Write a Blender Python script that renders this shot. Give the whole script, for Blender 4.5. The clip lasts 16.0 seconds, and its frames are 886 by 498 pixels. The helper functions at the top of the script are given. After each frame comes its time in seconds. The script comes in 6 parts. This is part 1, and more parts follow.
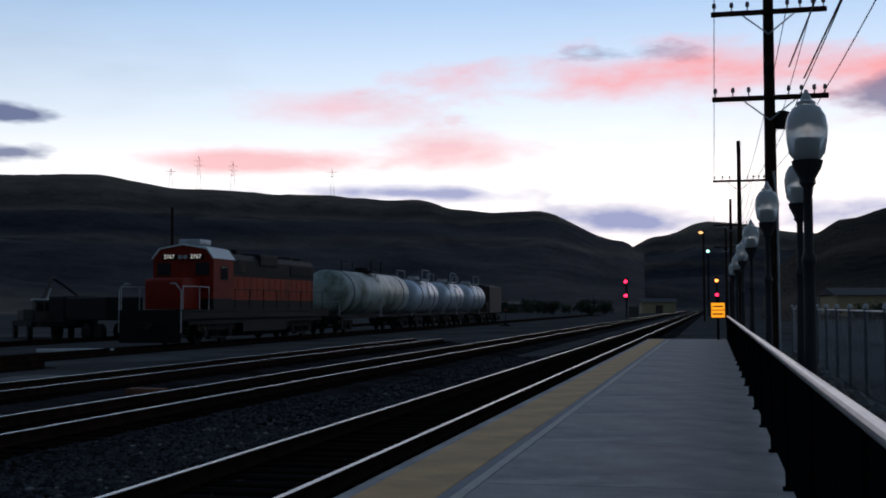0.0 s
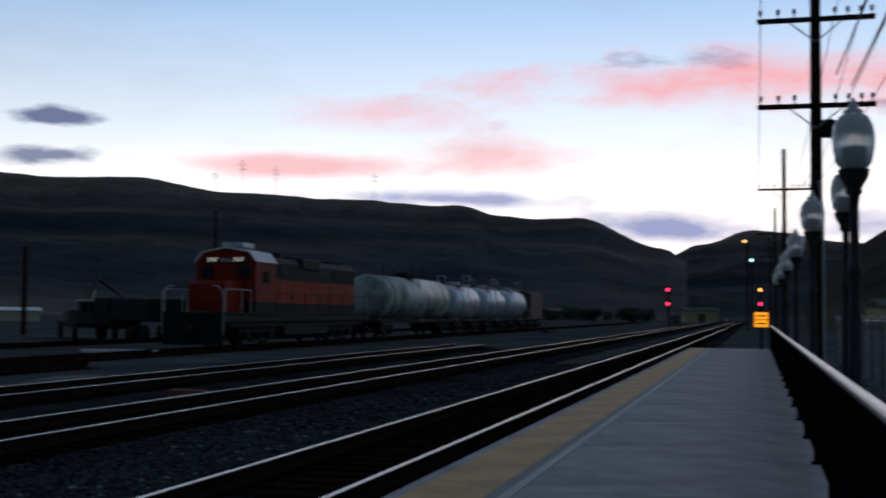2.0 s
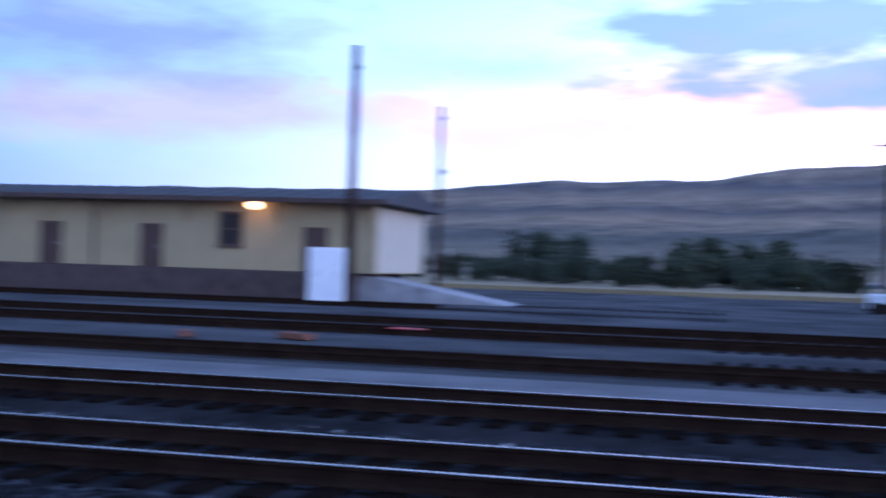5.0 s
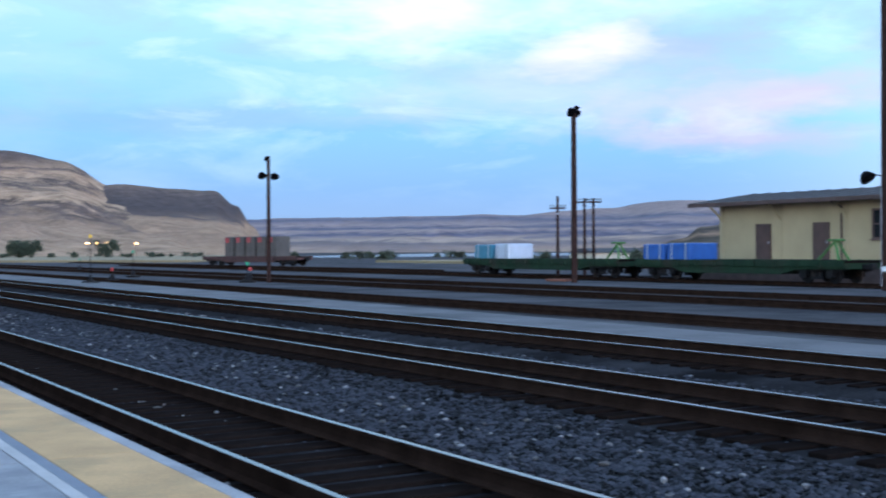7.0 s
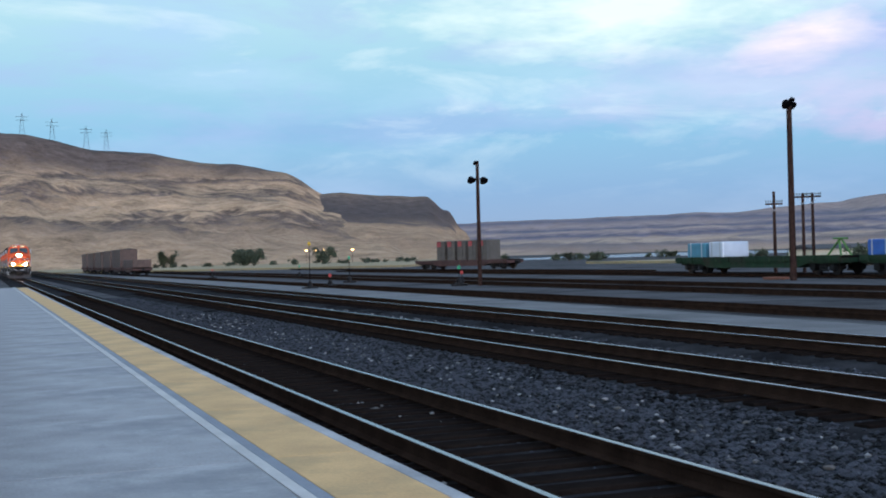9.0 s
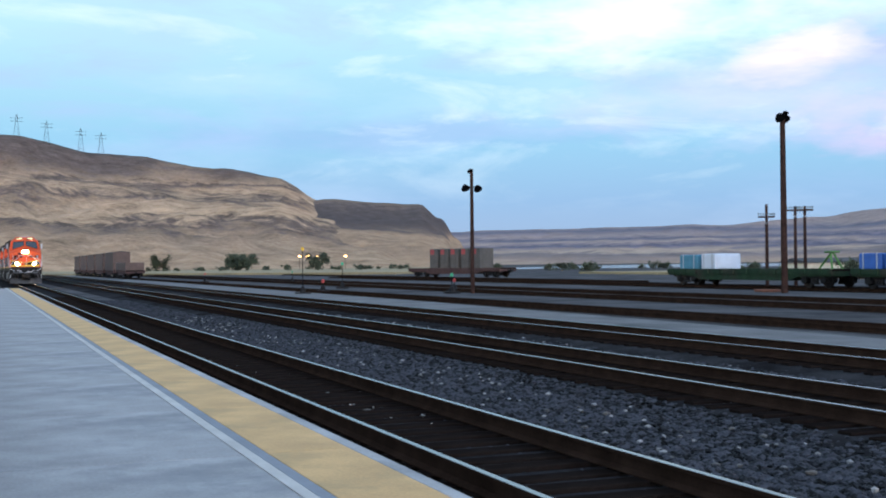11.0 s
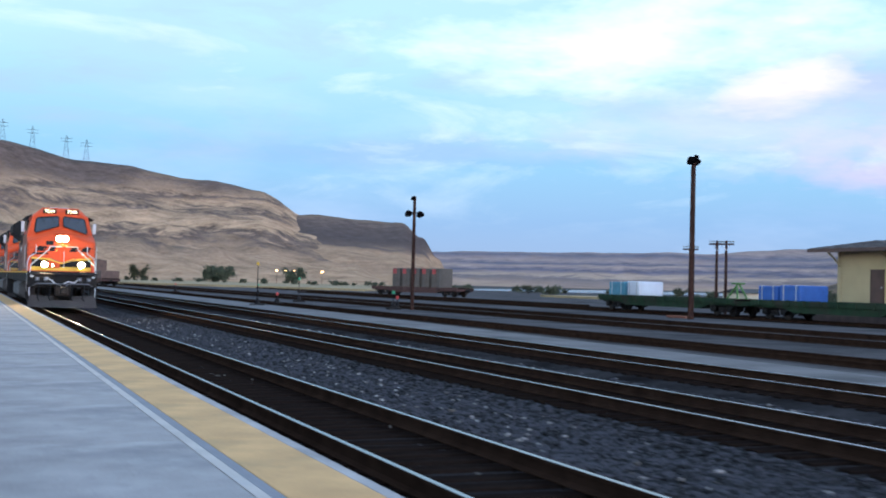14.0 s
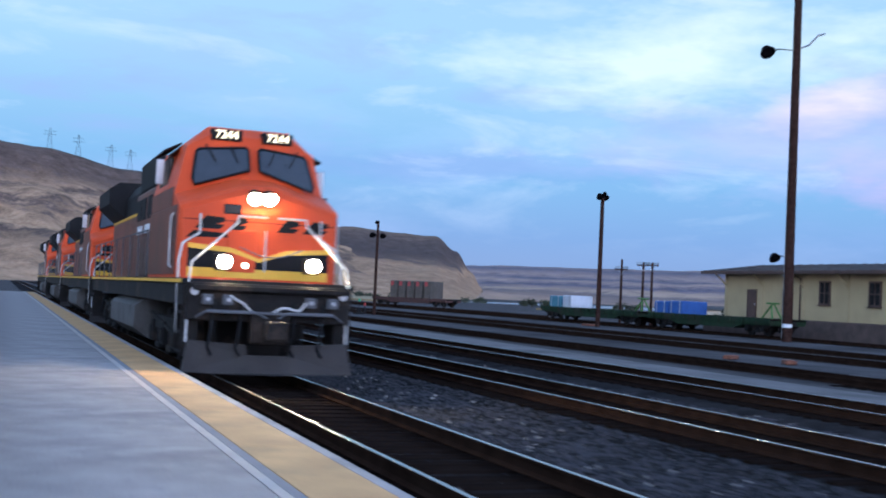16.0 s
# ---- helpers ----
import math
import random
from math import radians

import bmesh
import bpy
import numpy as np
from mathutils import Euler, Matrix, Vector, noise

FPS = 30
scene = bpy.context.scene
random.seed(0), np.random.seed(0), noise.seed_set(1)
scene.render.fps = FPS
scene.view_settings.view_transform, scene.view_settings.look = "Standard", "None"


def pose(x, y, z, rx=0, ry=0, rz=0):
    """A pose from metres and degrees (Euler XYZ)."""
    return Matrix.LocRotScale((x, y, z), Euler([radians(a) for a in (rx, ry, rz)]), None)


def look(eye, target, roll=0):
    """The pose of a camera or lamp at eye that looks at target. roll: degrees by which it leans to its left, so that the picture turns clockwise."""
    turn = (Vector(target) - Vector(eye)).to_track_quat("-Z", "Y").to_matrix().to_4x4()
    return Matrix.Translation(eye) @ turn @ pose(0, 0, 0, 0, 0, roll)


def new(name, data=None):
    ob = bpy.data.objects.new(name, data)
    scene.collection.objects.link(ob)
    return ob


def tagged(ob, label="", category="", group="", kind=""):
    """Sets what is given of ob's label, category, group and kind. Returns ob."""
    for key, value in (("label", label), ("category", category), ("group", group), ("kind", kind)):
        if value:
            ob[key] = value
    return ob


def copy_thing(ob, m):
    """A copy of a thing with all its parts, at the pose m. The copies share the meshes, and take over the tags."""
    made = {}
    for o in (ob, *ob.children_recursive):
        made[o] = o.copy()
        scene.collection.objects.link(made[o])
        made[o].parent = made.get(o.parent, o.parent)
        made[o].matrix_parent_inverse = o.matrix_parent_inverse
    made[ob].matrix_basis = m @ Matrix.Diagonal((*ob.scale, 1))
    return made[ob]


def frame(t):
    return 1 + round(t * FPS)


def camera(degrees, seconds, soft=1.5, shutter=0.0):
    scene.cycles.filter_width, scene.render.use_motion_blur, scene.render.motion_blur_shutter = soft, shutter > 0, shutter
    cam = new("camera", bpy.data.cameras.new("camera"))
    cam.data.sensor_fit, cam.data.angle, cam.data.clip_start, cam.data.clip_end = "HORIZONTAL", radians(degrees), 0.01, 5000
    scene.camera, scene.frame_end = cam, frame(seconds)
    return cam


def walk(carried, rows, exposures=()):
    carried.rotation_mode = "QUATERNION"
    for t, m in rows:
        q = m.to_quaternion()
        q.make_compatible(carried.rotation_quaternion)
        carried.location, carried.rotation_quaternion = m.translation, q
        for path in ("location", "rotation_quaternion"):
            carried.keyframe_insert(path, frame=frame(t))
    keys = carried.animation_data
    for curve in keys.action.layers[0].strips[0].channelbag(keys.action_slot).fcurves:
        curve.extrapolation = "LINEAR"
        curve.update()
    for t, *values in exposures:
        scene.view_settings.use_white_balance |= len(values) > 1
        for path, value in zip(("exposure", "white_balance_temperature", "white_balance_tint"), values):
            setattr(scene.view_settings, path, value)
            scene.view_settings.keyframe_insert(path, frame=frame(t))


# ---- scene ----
# Places: +y runs along the main line towards the sunset, x to the right of it, z = 0 at the rail heads.
cam = camera(41.13, 16.0, soft=1.9, shutter=0.6)
PATH = [
    (0.0, 0.00, 0.00, 1.62, 92.81, 0.22, 12.88),
    (0.5, 0.00, 0.00, 1.62, 92.83, 0.06, 12.81),
    (1.0, 0.00, 0.00, 1.62, 92.89, -0.12, 12.82),
    (1.5, 0.00, 0.00, 1.62, 92.99, -0.30, 12.88),
    (2.0, 0.00, 0.00, 1.62, 93.08, -0.52, 14.89),
    (2.5, 0.00, 0.00, 1.62, 93.15, -0.61, 22.52),
    (3.0, 0.00, 0.00, 1.62, 92.98, -1.24, 35.91),
    (3.5, 0.00, 0.00, 1.62, 92.70, -1.72, 53.52),
    (4.0, 0.00, 0.00, 1.62, 92.01, -2.49, 71.83),
    (4.3, 0.00, 0.00, 1.62, 91.58, -2.81, 81.31),
    (4.7, 0.00, 0.00, 1.62, 91.07, -2.40, 93.77),
    (6.8, -0.08, -0.20, 1.67, 90.12, 0.40, 147.33),
    (7.0, -0.08, -0.20, 1.67, 90.08, 0.28, 148.65),
    (7.5, -0.08, -0.20, 1.67, 90.13, 0.83, 152.16),
    (8.0, -0.08, -0.20, 1.67, 90.15, 1.57, 155.87),
    (8.5, -0.08, -0.20, 1.67, 90.20, 1.72, 158.55),
    (11.0, 0.00, 0.00, 1.62, 90.72, 0.57, 158.47),
    (11.5, 0.00, 0.00, 1.62, 90.86, -0.06, 158.17),
    (12.0, 0.00, 0.63, 1.62, 91.13, -0.42, 158.06),
    (12.5, 0.00, 1.52, 1.62, 91.40, -0.78, 157.91),
    (13.0, 0.00, 2.95, 1.62, 91.57, -1.12, 157.73),
    (13.5, 0.00, 4.93, 1.62, 91.65, -1.28, 157.64),
    (14.0, 0.00, 7.67, 1.62, 91.67, -1.45, 157.68),
    (14.5, 0.00, 10.88, 1.62, 91.67, -1.58, 157.77),
    (15.0, 0.00, 15.24, 1.62, 91.65, -1.74, 158.07),
    (15.5, 0.00, 20.69, 1.62, 91.90, -2.20, 158.85),
    (16.0, 0.00, 26.00, 1.62, 92.25, -2.67, 159.65),
]
EXPOSURES = [(0.0, -0.54, 6500, 10), (2.3, -0.56, 6450, 10), (3.0, -0.85, 6000, 11), (3.5, -0.85, 5400, 17), (3.7, -0.4, 5250, 24), (4.0, 0.2, 5150, 32), (4.3, 1.2, 4900, 40),
             (4.7, 1.65, 4950, 35), (6.8, 2.25, 5900, 12), (7.5, 2.15, 6100, 10), (8.0, 2.0, 6400, 10), (8.7, 2.0, 6700, 10), (10.8, 2.2, 6900, 10),
             (13.0, 2.25, 6800, 10), (14.0, 2.25, 6600, 12), (14.5, 2.2, 6400, 14), (15.0, 2.2, 6300, 15), (15.5, 2.15, 6150, 16), (16.0, 1.9, 5850, 18)]


def camera_pose(x, y, z, tilt, lean, turn):
    return Matrix.Translation((x, y, z)) @ Euler((0, 0, radians(turn))).to_matrix().to_4x4() @ \
        Euler((radians(tilt), 0, 0)).to_matrix().to_4x4() @ Euler((0, 0, radians(-lean))).to_matrix().to_4x4()


walk(cam, [(t, camera_pose(*p)) for t, *p in PATH], EXPOSURES)

# ---- world: dusk sky with the afterglow towards +y, broken cloud ----
world = bpy.data.worlds.new("dusk")
scene.world = world
world.use_nodes = True
WT = world.node_tree
WT.nodes.clear()


def wnode(kind, **kw):
    n = WT.nodes.new(kind)
    for k, v in kw.items():
        if k == "op":
            n.operation = v
        elif k == "ins":
            for i, x in v.items():
                if isinstance(x, bpy.types.NodeSocket):
                    WT.links.new(x, n.inputs[i])
                else:
                    n.inputs[i].default_value = x
    return n


def wmath(op, a, b=0.0, c=0.0, clamp=False):
    n = wnode("ShaderNodeMath", op=op, ins={0: a, 1: b, 2: c})
    n.use_clamp = clamp
    return n.outputs[0]


def wmix(fac, a, b):
    n = WT.nodes.new("ShaderNodeMix")
    n.data_type = "RGBA"
    for i, x in ((0, fac), (6, a), (7, b)):
        if isinstance(x, bpy.types.NodeSocket):
            WT.links.new(x, n.inputs[i])
        else:
            n.inputs[i].default_value = x
    return n.outputs[2]


def wramp(value, stops):
    n = WT.nodes.new("ShaderNodeValToRGB")
    WT.links.new(value, n.inputs[0])
    el = n.color_ramp.elements
    while len(el) < len(stops):
        el.new(0.5)
    for e, (p, c) in zip(el, stops):
        e.position, e.color = p, (*c, 1)
    return n.outputs[0]


coord = wnode("ShaderNodeTexCoord").outputs["Generated"]
sep = wnode("ShaderNodeSeparateXYZ", ins={0: coord})
DX, DY, DZ = sep.outputs
AZ = wmath("ADD", wmath("MULTIPLY", wmath("ARCTAN2", wmath("MULTIPLY", DY, -1), wmath("MULTIPLY", DX, -1)), 57.2958), 90.0)     # degrees left of +y
EL = wmath("MULTIPLY", wmath("ARCSINE", DZ), 57.2958)
UP = wmath("DIVIDE", EL, 60.0, clamp=True)
west = wnode("ShaderNodeMapRange", ins={0: DY, 1: -0.75, 2: 0.95, 3: 0.0, 4: 1.0}).outputs[0]
glow = wramp(UP, [(0.0, (2.2, 2.08, 2.0)), (0.09, (2.1, 2.03, 1.98)), (0.15, (1.36, 1.52, 1.72)), (0.24, (0.72, 1.04, 1.5)), (0.42, (0.24, 0.38, 0.62)), (1.0, (0.10, 0.16, 0.29))])
east = wramp(UP, [(0.0, (0.085, 0.125, 0.19)), (0.05, (0.060, 0.125, 0.215)), (0.1, (0.062, 0.15, 0.235)), (0.19, (0.115, 0.20, 0.25)), (0.38, (0.12, 0.19, 0.27)), (1.0, (0.09, 0.14, 0.22))])
clear = wmix(wmath("POWER", west, 1.5), east, glow)
sky = WT.nodes.new("ShaderNodeTexSky")
sky.sky_type, sky.sun_disc, sky.sun_elevation, sky.sun_rotation = "NISHITA", False, radians(1.0), radians(2)
nish = wnode("ShaderNodeVectorMath", op="SCALE", ins={0: sky.outputs[0], 3: 0.10}).outputs[0]
clear = wmix(0.10, clear, nish)
# streaks of cloud, flattened towards the horizon
flat = wnode("ShaderNodeCombineXYZ", ins={0: wmath("MULTIPLY", AZ, 0.045), 1: wmath("MULTIPLY", EL, 0.16), 2: 3.7}).outputs[0]
n1 = wnode("ShaderNodeTexNoise", ins={"Vector": flat, "Scale": 1.3, "Detail": 6.0, "Roughness": 0.58}).outputs[0]
flat2 = wnode("ShaderNodeCombineXYZ", ins={0: wmath("MULTIPLY", AZ, 0.2), 1: wmath("MULTIPLY", EL, 0.55), 2: 1.2}).outputs[0]
n2 = wnode("ShaderNodeTexNoise", ins={"Vector": flat2, "Scale": 1.0, "Detail": 4.0, "Roughness": 0.6}).outputs[0]
rough = wmath("SUBTRACT", wmath("ADD", wmath("MULTIPLY", n1, 0.9), wmath("MULTIPLY", n2, 0.9)), 0.9)


def cloud(az, el, wide, high, hard=2.0, tilt=0.0, fray=1.7):
    """A bank of cloud round a bearing and a height, with a frayed edge."""
    a = wmath("DIVIDE", wmath("SUBTRACT", AZ, az), wide)
    b = wmath("SUBTRACT", wmath("DIVIDE", wmath("SUBTRACT", EL, el), high), wmath("MULTIPLY", a, tilt))
    d = wmath("SUBTRACT", 1.0, wmath("SQRT", wmath("ADD", wmath("MULTIPLY", a, a), wmath("MULTIPLY", b, b))))
    return wmath("MULTIPLY", wmath("ADD", d, wmath("MULTIPLY", rough, fray)), hard, clamp=True)


PINK_W, GREY_W, MAUVE = (1.46, 0.58, 0.61, 1), (0.24, 0.29, 0.50, 1), (0.46, 0.51, 0.88, 1)
DUSK, PINK_S = (0.12, 0.175, 0.33, 1), (0.66, 0.31, 0.36, 1)
col = clear
for az, el, wide, high, colour, most, tilt in (
        (1.5, 11.0, 14, 1.9, PINK_W, 0.9, 0.0), (-9, 10.4, 6, 1.8, PINK_W, 0.8, 0.0), (4.5, 12.0, 4.5, 0.6, GREY_W, 0.6, 0.0),
        (-10, 9.6, 5, 1.0, GREY_W, 0.8, 0.0), (18.5, 9.6, 6, 1.0, PINK_W, 0.5, 0.0), (12.5, 7.6, 4, 1.0, PINK_W, 0.6, 0.0),
        (22.5, 7.0, 6.5, 0.7, PINK_W, 0.7, 0.0), (14.5, 5.5, 8, 0.5, MAUVE, 0.9, 0.3), (4.5, 4.1, 5.5, 1.0, MAUVE, 0.95, 0.2),
        (-6, 4.2, 6, 1.1, MAUVE, 0.9, 0.0), (33.5, 8.8, 2.4, 0.75, GREY_W, 1.0, 0.0), (40.3, 9.4, 2.6, 0.9, GREY_W, 1.0, 0.0),
        (33, 7.1, 3.0, 0.8, GREY_W, 0.9, 0.0), (62, 11.0, 13, 3.4, PINK_S, 1.0, 0.0), (85, 8.0, 22, 3.2, PINK_S, 0.9, 0.0),
        (52, 12.2, 10, 2.6, DUSK, 1.0, 0.0), (56, 9.8, 7, 1.5, DUSK, 1.0, 0.0), (71, 9.4, 12, 2.0, DUSK, 0.95, -0.3),
        (66, 15.5, 18, 3.0, DUSK, 1.0, 0.0), (88, 11.5, 14, 2.2, DUSK, 0.9, 0.0), (54.5, 8.2, 2.2, 0.5, DUSK, 0.9, 0.0),
        (100, 9.5, 9, 1.8, (0.19, 0.26, 0.42, 1), 0.8, 0.0), (116, 7.0, 14, 2.0, (0.22, 0.19, 0.27, 1), 0.8, 0.0),
        (96, 6.2, 12, 2.0, (0.36, 0.28, 0.36, 1), 0.85, 0.0), (82, 9.2, 14, 1.5, DUSK, 0.9, -0.2),
        (121, 10.5, 13, 3.0, (0.10, 0.135, 0.245, 1), 0.9, 0.0), (132, 7.2, 9, 1.6, (0.19, 0.155, 0.225, 1), 0.8, 0.0),
        (160, 6.3, 12, 1.0, (0.075, 0.13, 0.215, 1), 0.8, 0.0), (172, 10.8, 7, 2.4, (0.11, 0.17, 0.26, 1), 0.6, 0.0),
        (150, 11.6, 14, 2.6, (0.235, 0.285, 0.285, 1), 0.9, 0.0), (136.5, 9.6, 7, 1.9, (0.11, 0.14, 0.245, 1), 0.8, 0.0), (141.5, 9.5, 3.2, 1.2, (0.29, 0.265, 0.275, 1), 0.95, -0.2), (134, 5.2, 8, 1.1, (0.17, 0.145, 0.225, 1), 0.7, 0.0), (138, 7.6, 15, 3.0, (0.16, 0.165, 0.25, 1), 0.5, 0.0)):
    dense = colour in (DUSK, GREY_W)
    m = cloud(az, el, wide, high, 2.0 if dense else 1.2, tilt, 2.6 if dense and high < 1 else 1.8)
    col = wmix(wmath("MULTIPLY", m, most), col, colour)
thin = wmath("MULTIPLY", wmath("SUBTRACT", n1, 0.5), 3.0, clamp=True)
col = wmix(wmath("MULTIPLY", thin, 0.2), col, (0.30, 0.33, 0.40, 1))
# ragged grey-blue shreds and pale veils over the eastern half
shred = wnode("ShaderNodeCombineXYZ", ins={0: wmath("MULTIPLY", AZ, 0.11), 1: wmath("MULTIPLY", EL, 0.42), 2: 8.3}).outputs[0]
n3 = wnode("ShaderNodeTexNoise", ins={"Vector": shred, "Scale": 1.0, "Detail": 9.0, "Roughness": 0.6, "Distortion": 0.35}).outputs[0]
eastern = wnode("ShaderNodeMapRange", ins={0: AZ, 1: 105.0, 2: 140.0, 3: 0.0, 4: 1.0}).outputs[0]
high = wnode("ShaderNodeMapRange", ins={0: EL, 1: 2.0, 2: 6.0, 3: 0.0, 4: 1.0}).outputs[0]
eastern = wmath("MULTIPLY", eastern, high)
dark = wmath("MULTIPLY", wmath("SUBTRACT", n3, 0.53), 5.0, clamp=True)
col = wmix(wmath("MULTIPLY", wmath("MULTIPLY", dark, eastern), 0.55), col, (0.105, 0.145, 0.24, 1))
veil = wmath("MULTIPLY", wmath("SUBTRACT", 0.46, n3), 6.0, clamp=True)
col = wmix(wmath("MULTIPLY", wmath("MULTIPLY", veil, eastern), 0.35), col, (0.25, 0.285, 0.30, 1))
bg = wnode("ShaderNodeBackground", ins={0: col, 1: 1.0})
WT.links.new(bg.outputs[0], wnode("ShaderNodeOutputWorld").inputs[0])

sun = new("sun", bpy.data.lights.new("sun", "SUN"))
sun.data.energy, sun.data.angle, sun.data.color = 0.12, radians(30), (1.0, 0.86, 0.78)
sun.matrix_world = look((0, 0, 60), (-6, -150, 20))


# ---- materials ----
def mat(name, base, rough=0.7, metal=0.0, vary=0.25, scale=4.0, fine=60.0, bump=0.15, dirt=None, dirt_at=0.55, emit=None, power=0.0, island=False, coat=0.0, spec=0.5, clear=0.0):
    m = bpy.data.materials.new(name)
    m.use_nodes = True
    nt = m.node_tree
    b = nt.nodes["Principled BSDF"]
    tc = nt.nodes.new("ShaderNodeTexCoord").outputs["Object"]
    big, small = nt.nodes.new("ShaderNodeTexNoise"), nt.nodes.new("ShaderNodeTexNoise")
    for n, s in ((big, scale), (small, fine)):
        nt.links.new(tc, n.inputs["Vector"])
        n.inputs["Scale"].default_value, n.inputs["Detail"].default_value = s, 5.0
    mixed = nt.nodes.new("ShaderNodeMath")
    mixed.operation = "MULTIPLY_ADD"
    nt.links.new(small.outputs[0], mixed.inputs[0])
    mixed.inputs[1].default_value = 0.5
    nt.links.new(big.outputs[0], mixed.inputs[2])
    last = mixed.outputs[0]
    if island:
        g = nt.nodes.new("ShaderNodeNewGeometry")
        a = nt.nodes.new("ShaderNodeMath")
        a.operation = "MULTIPLY_ADD"
        nt.links.new(g.outputs["Random Per Island"], a.inputs[0])
        a.inputs[1].default_value = 0.7
        off = nt.nodes.new("ShaderNodeMath")
        off.operation = "SUBTRACT"
        nt.links.new(last, off.inputs[0])
        off.inputs[1].default_value = 0.35
        nt.links.new(off.outputs[0], a.inputs[2])
        last = a.outputs[0]
    r = nt.nodes.new("ShaderNodeValToRGB")
    lo, hi = [max(0.0, c * (1 - vary)) for c in base], [min(1.0, c * (1 + vary)) for c in base]
    r.color_ramp.elements[0].position, r.color_ramp.elements[0].color = 0.45, (*lo, 1)
    r.color_ramp.elements[1].position, r.color_ramp.elements[1].color = 1.0, (*hi, 1)
    nt.links.new(last, r.inputs[0])
    colour = r.outputs[0]
    if dirt:
        d = nt.nodes.new("ShaderNodeTexNoise")
        nt.links.new(tc, d.inputs["Vector"])
        d.inputs["Scale"].default_value, d.inputs["Detail"].default_value, d.inputs["Roughness"].default_value = scale * 0.37, 8.0, 0.65
        dr = nt.nodes.new("ShaderNodeMapRange")
        nt.links.new(d.outputs[0], dr.inputs[0])
        dr.inputs[1].default_value, dr.inputs[2].default_value = dirt_at, dirt_at + 0.15
        mx = nt.nodes.new("ShaderNodeMix")
        mx.data_type = "RGBA"
        nt.links.new(dr.outputs[0], mx.inputs[0])
        nt.links.new(colour, mx.inputs[6])
        mx.inputs[7].default_value = (*dirt, 1)
        colour = mx.outputs[2]
    nt.links.new(colour, b.inputs["Base Color"])
    b.inputs["Roughness"].default_value, b.inputs["Metallic"].default_value = rough, metal
    b.inputs["Coat Weight"].default_value = coat
    b.inputs["Specular IOR Level"].default_value = spec
    b.inputs["Transmission Weight"].default_value = clear
    if bump:
        bp = nt.nodes.new("ShaderNodeBump")
        bp.inputs["Strength"].default_value, bp.inputs["Distance"].default_value = bump, 0.02
        nt.links.new(mixed.outputs[0], bp.inputs["Height"])
        nt.links.new(bp.outputs[0], b.inputs["Normal"])
    if emit:
        b.inputs["Emission Color"].default_value, b.inputs["Emission Strength"].default_value = (*emit, 1), power
    return m


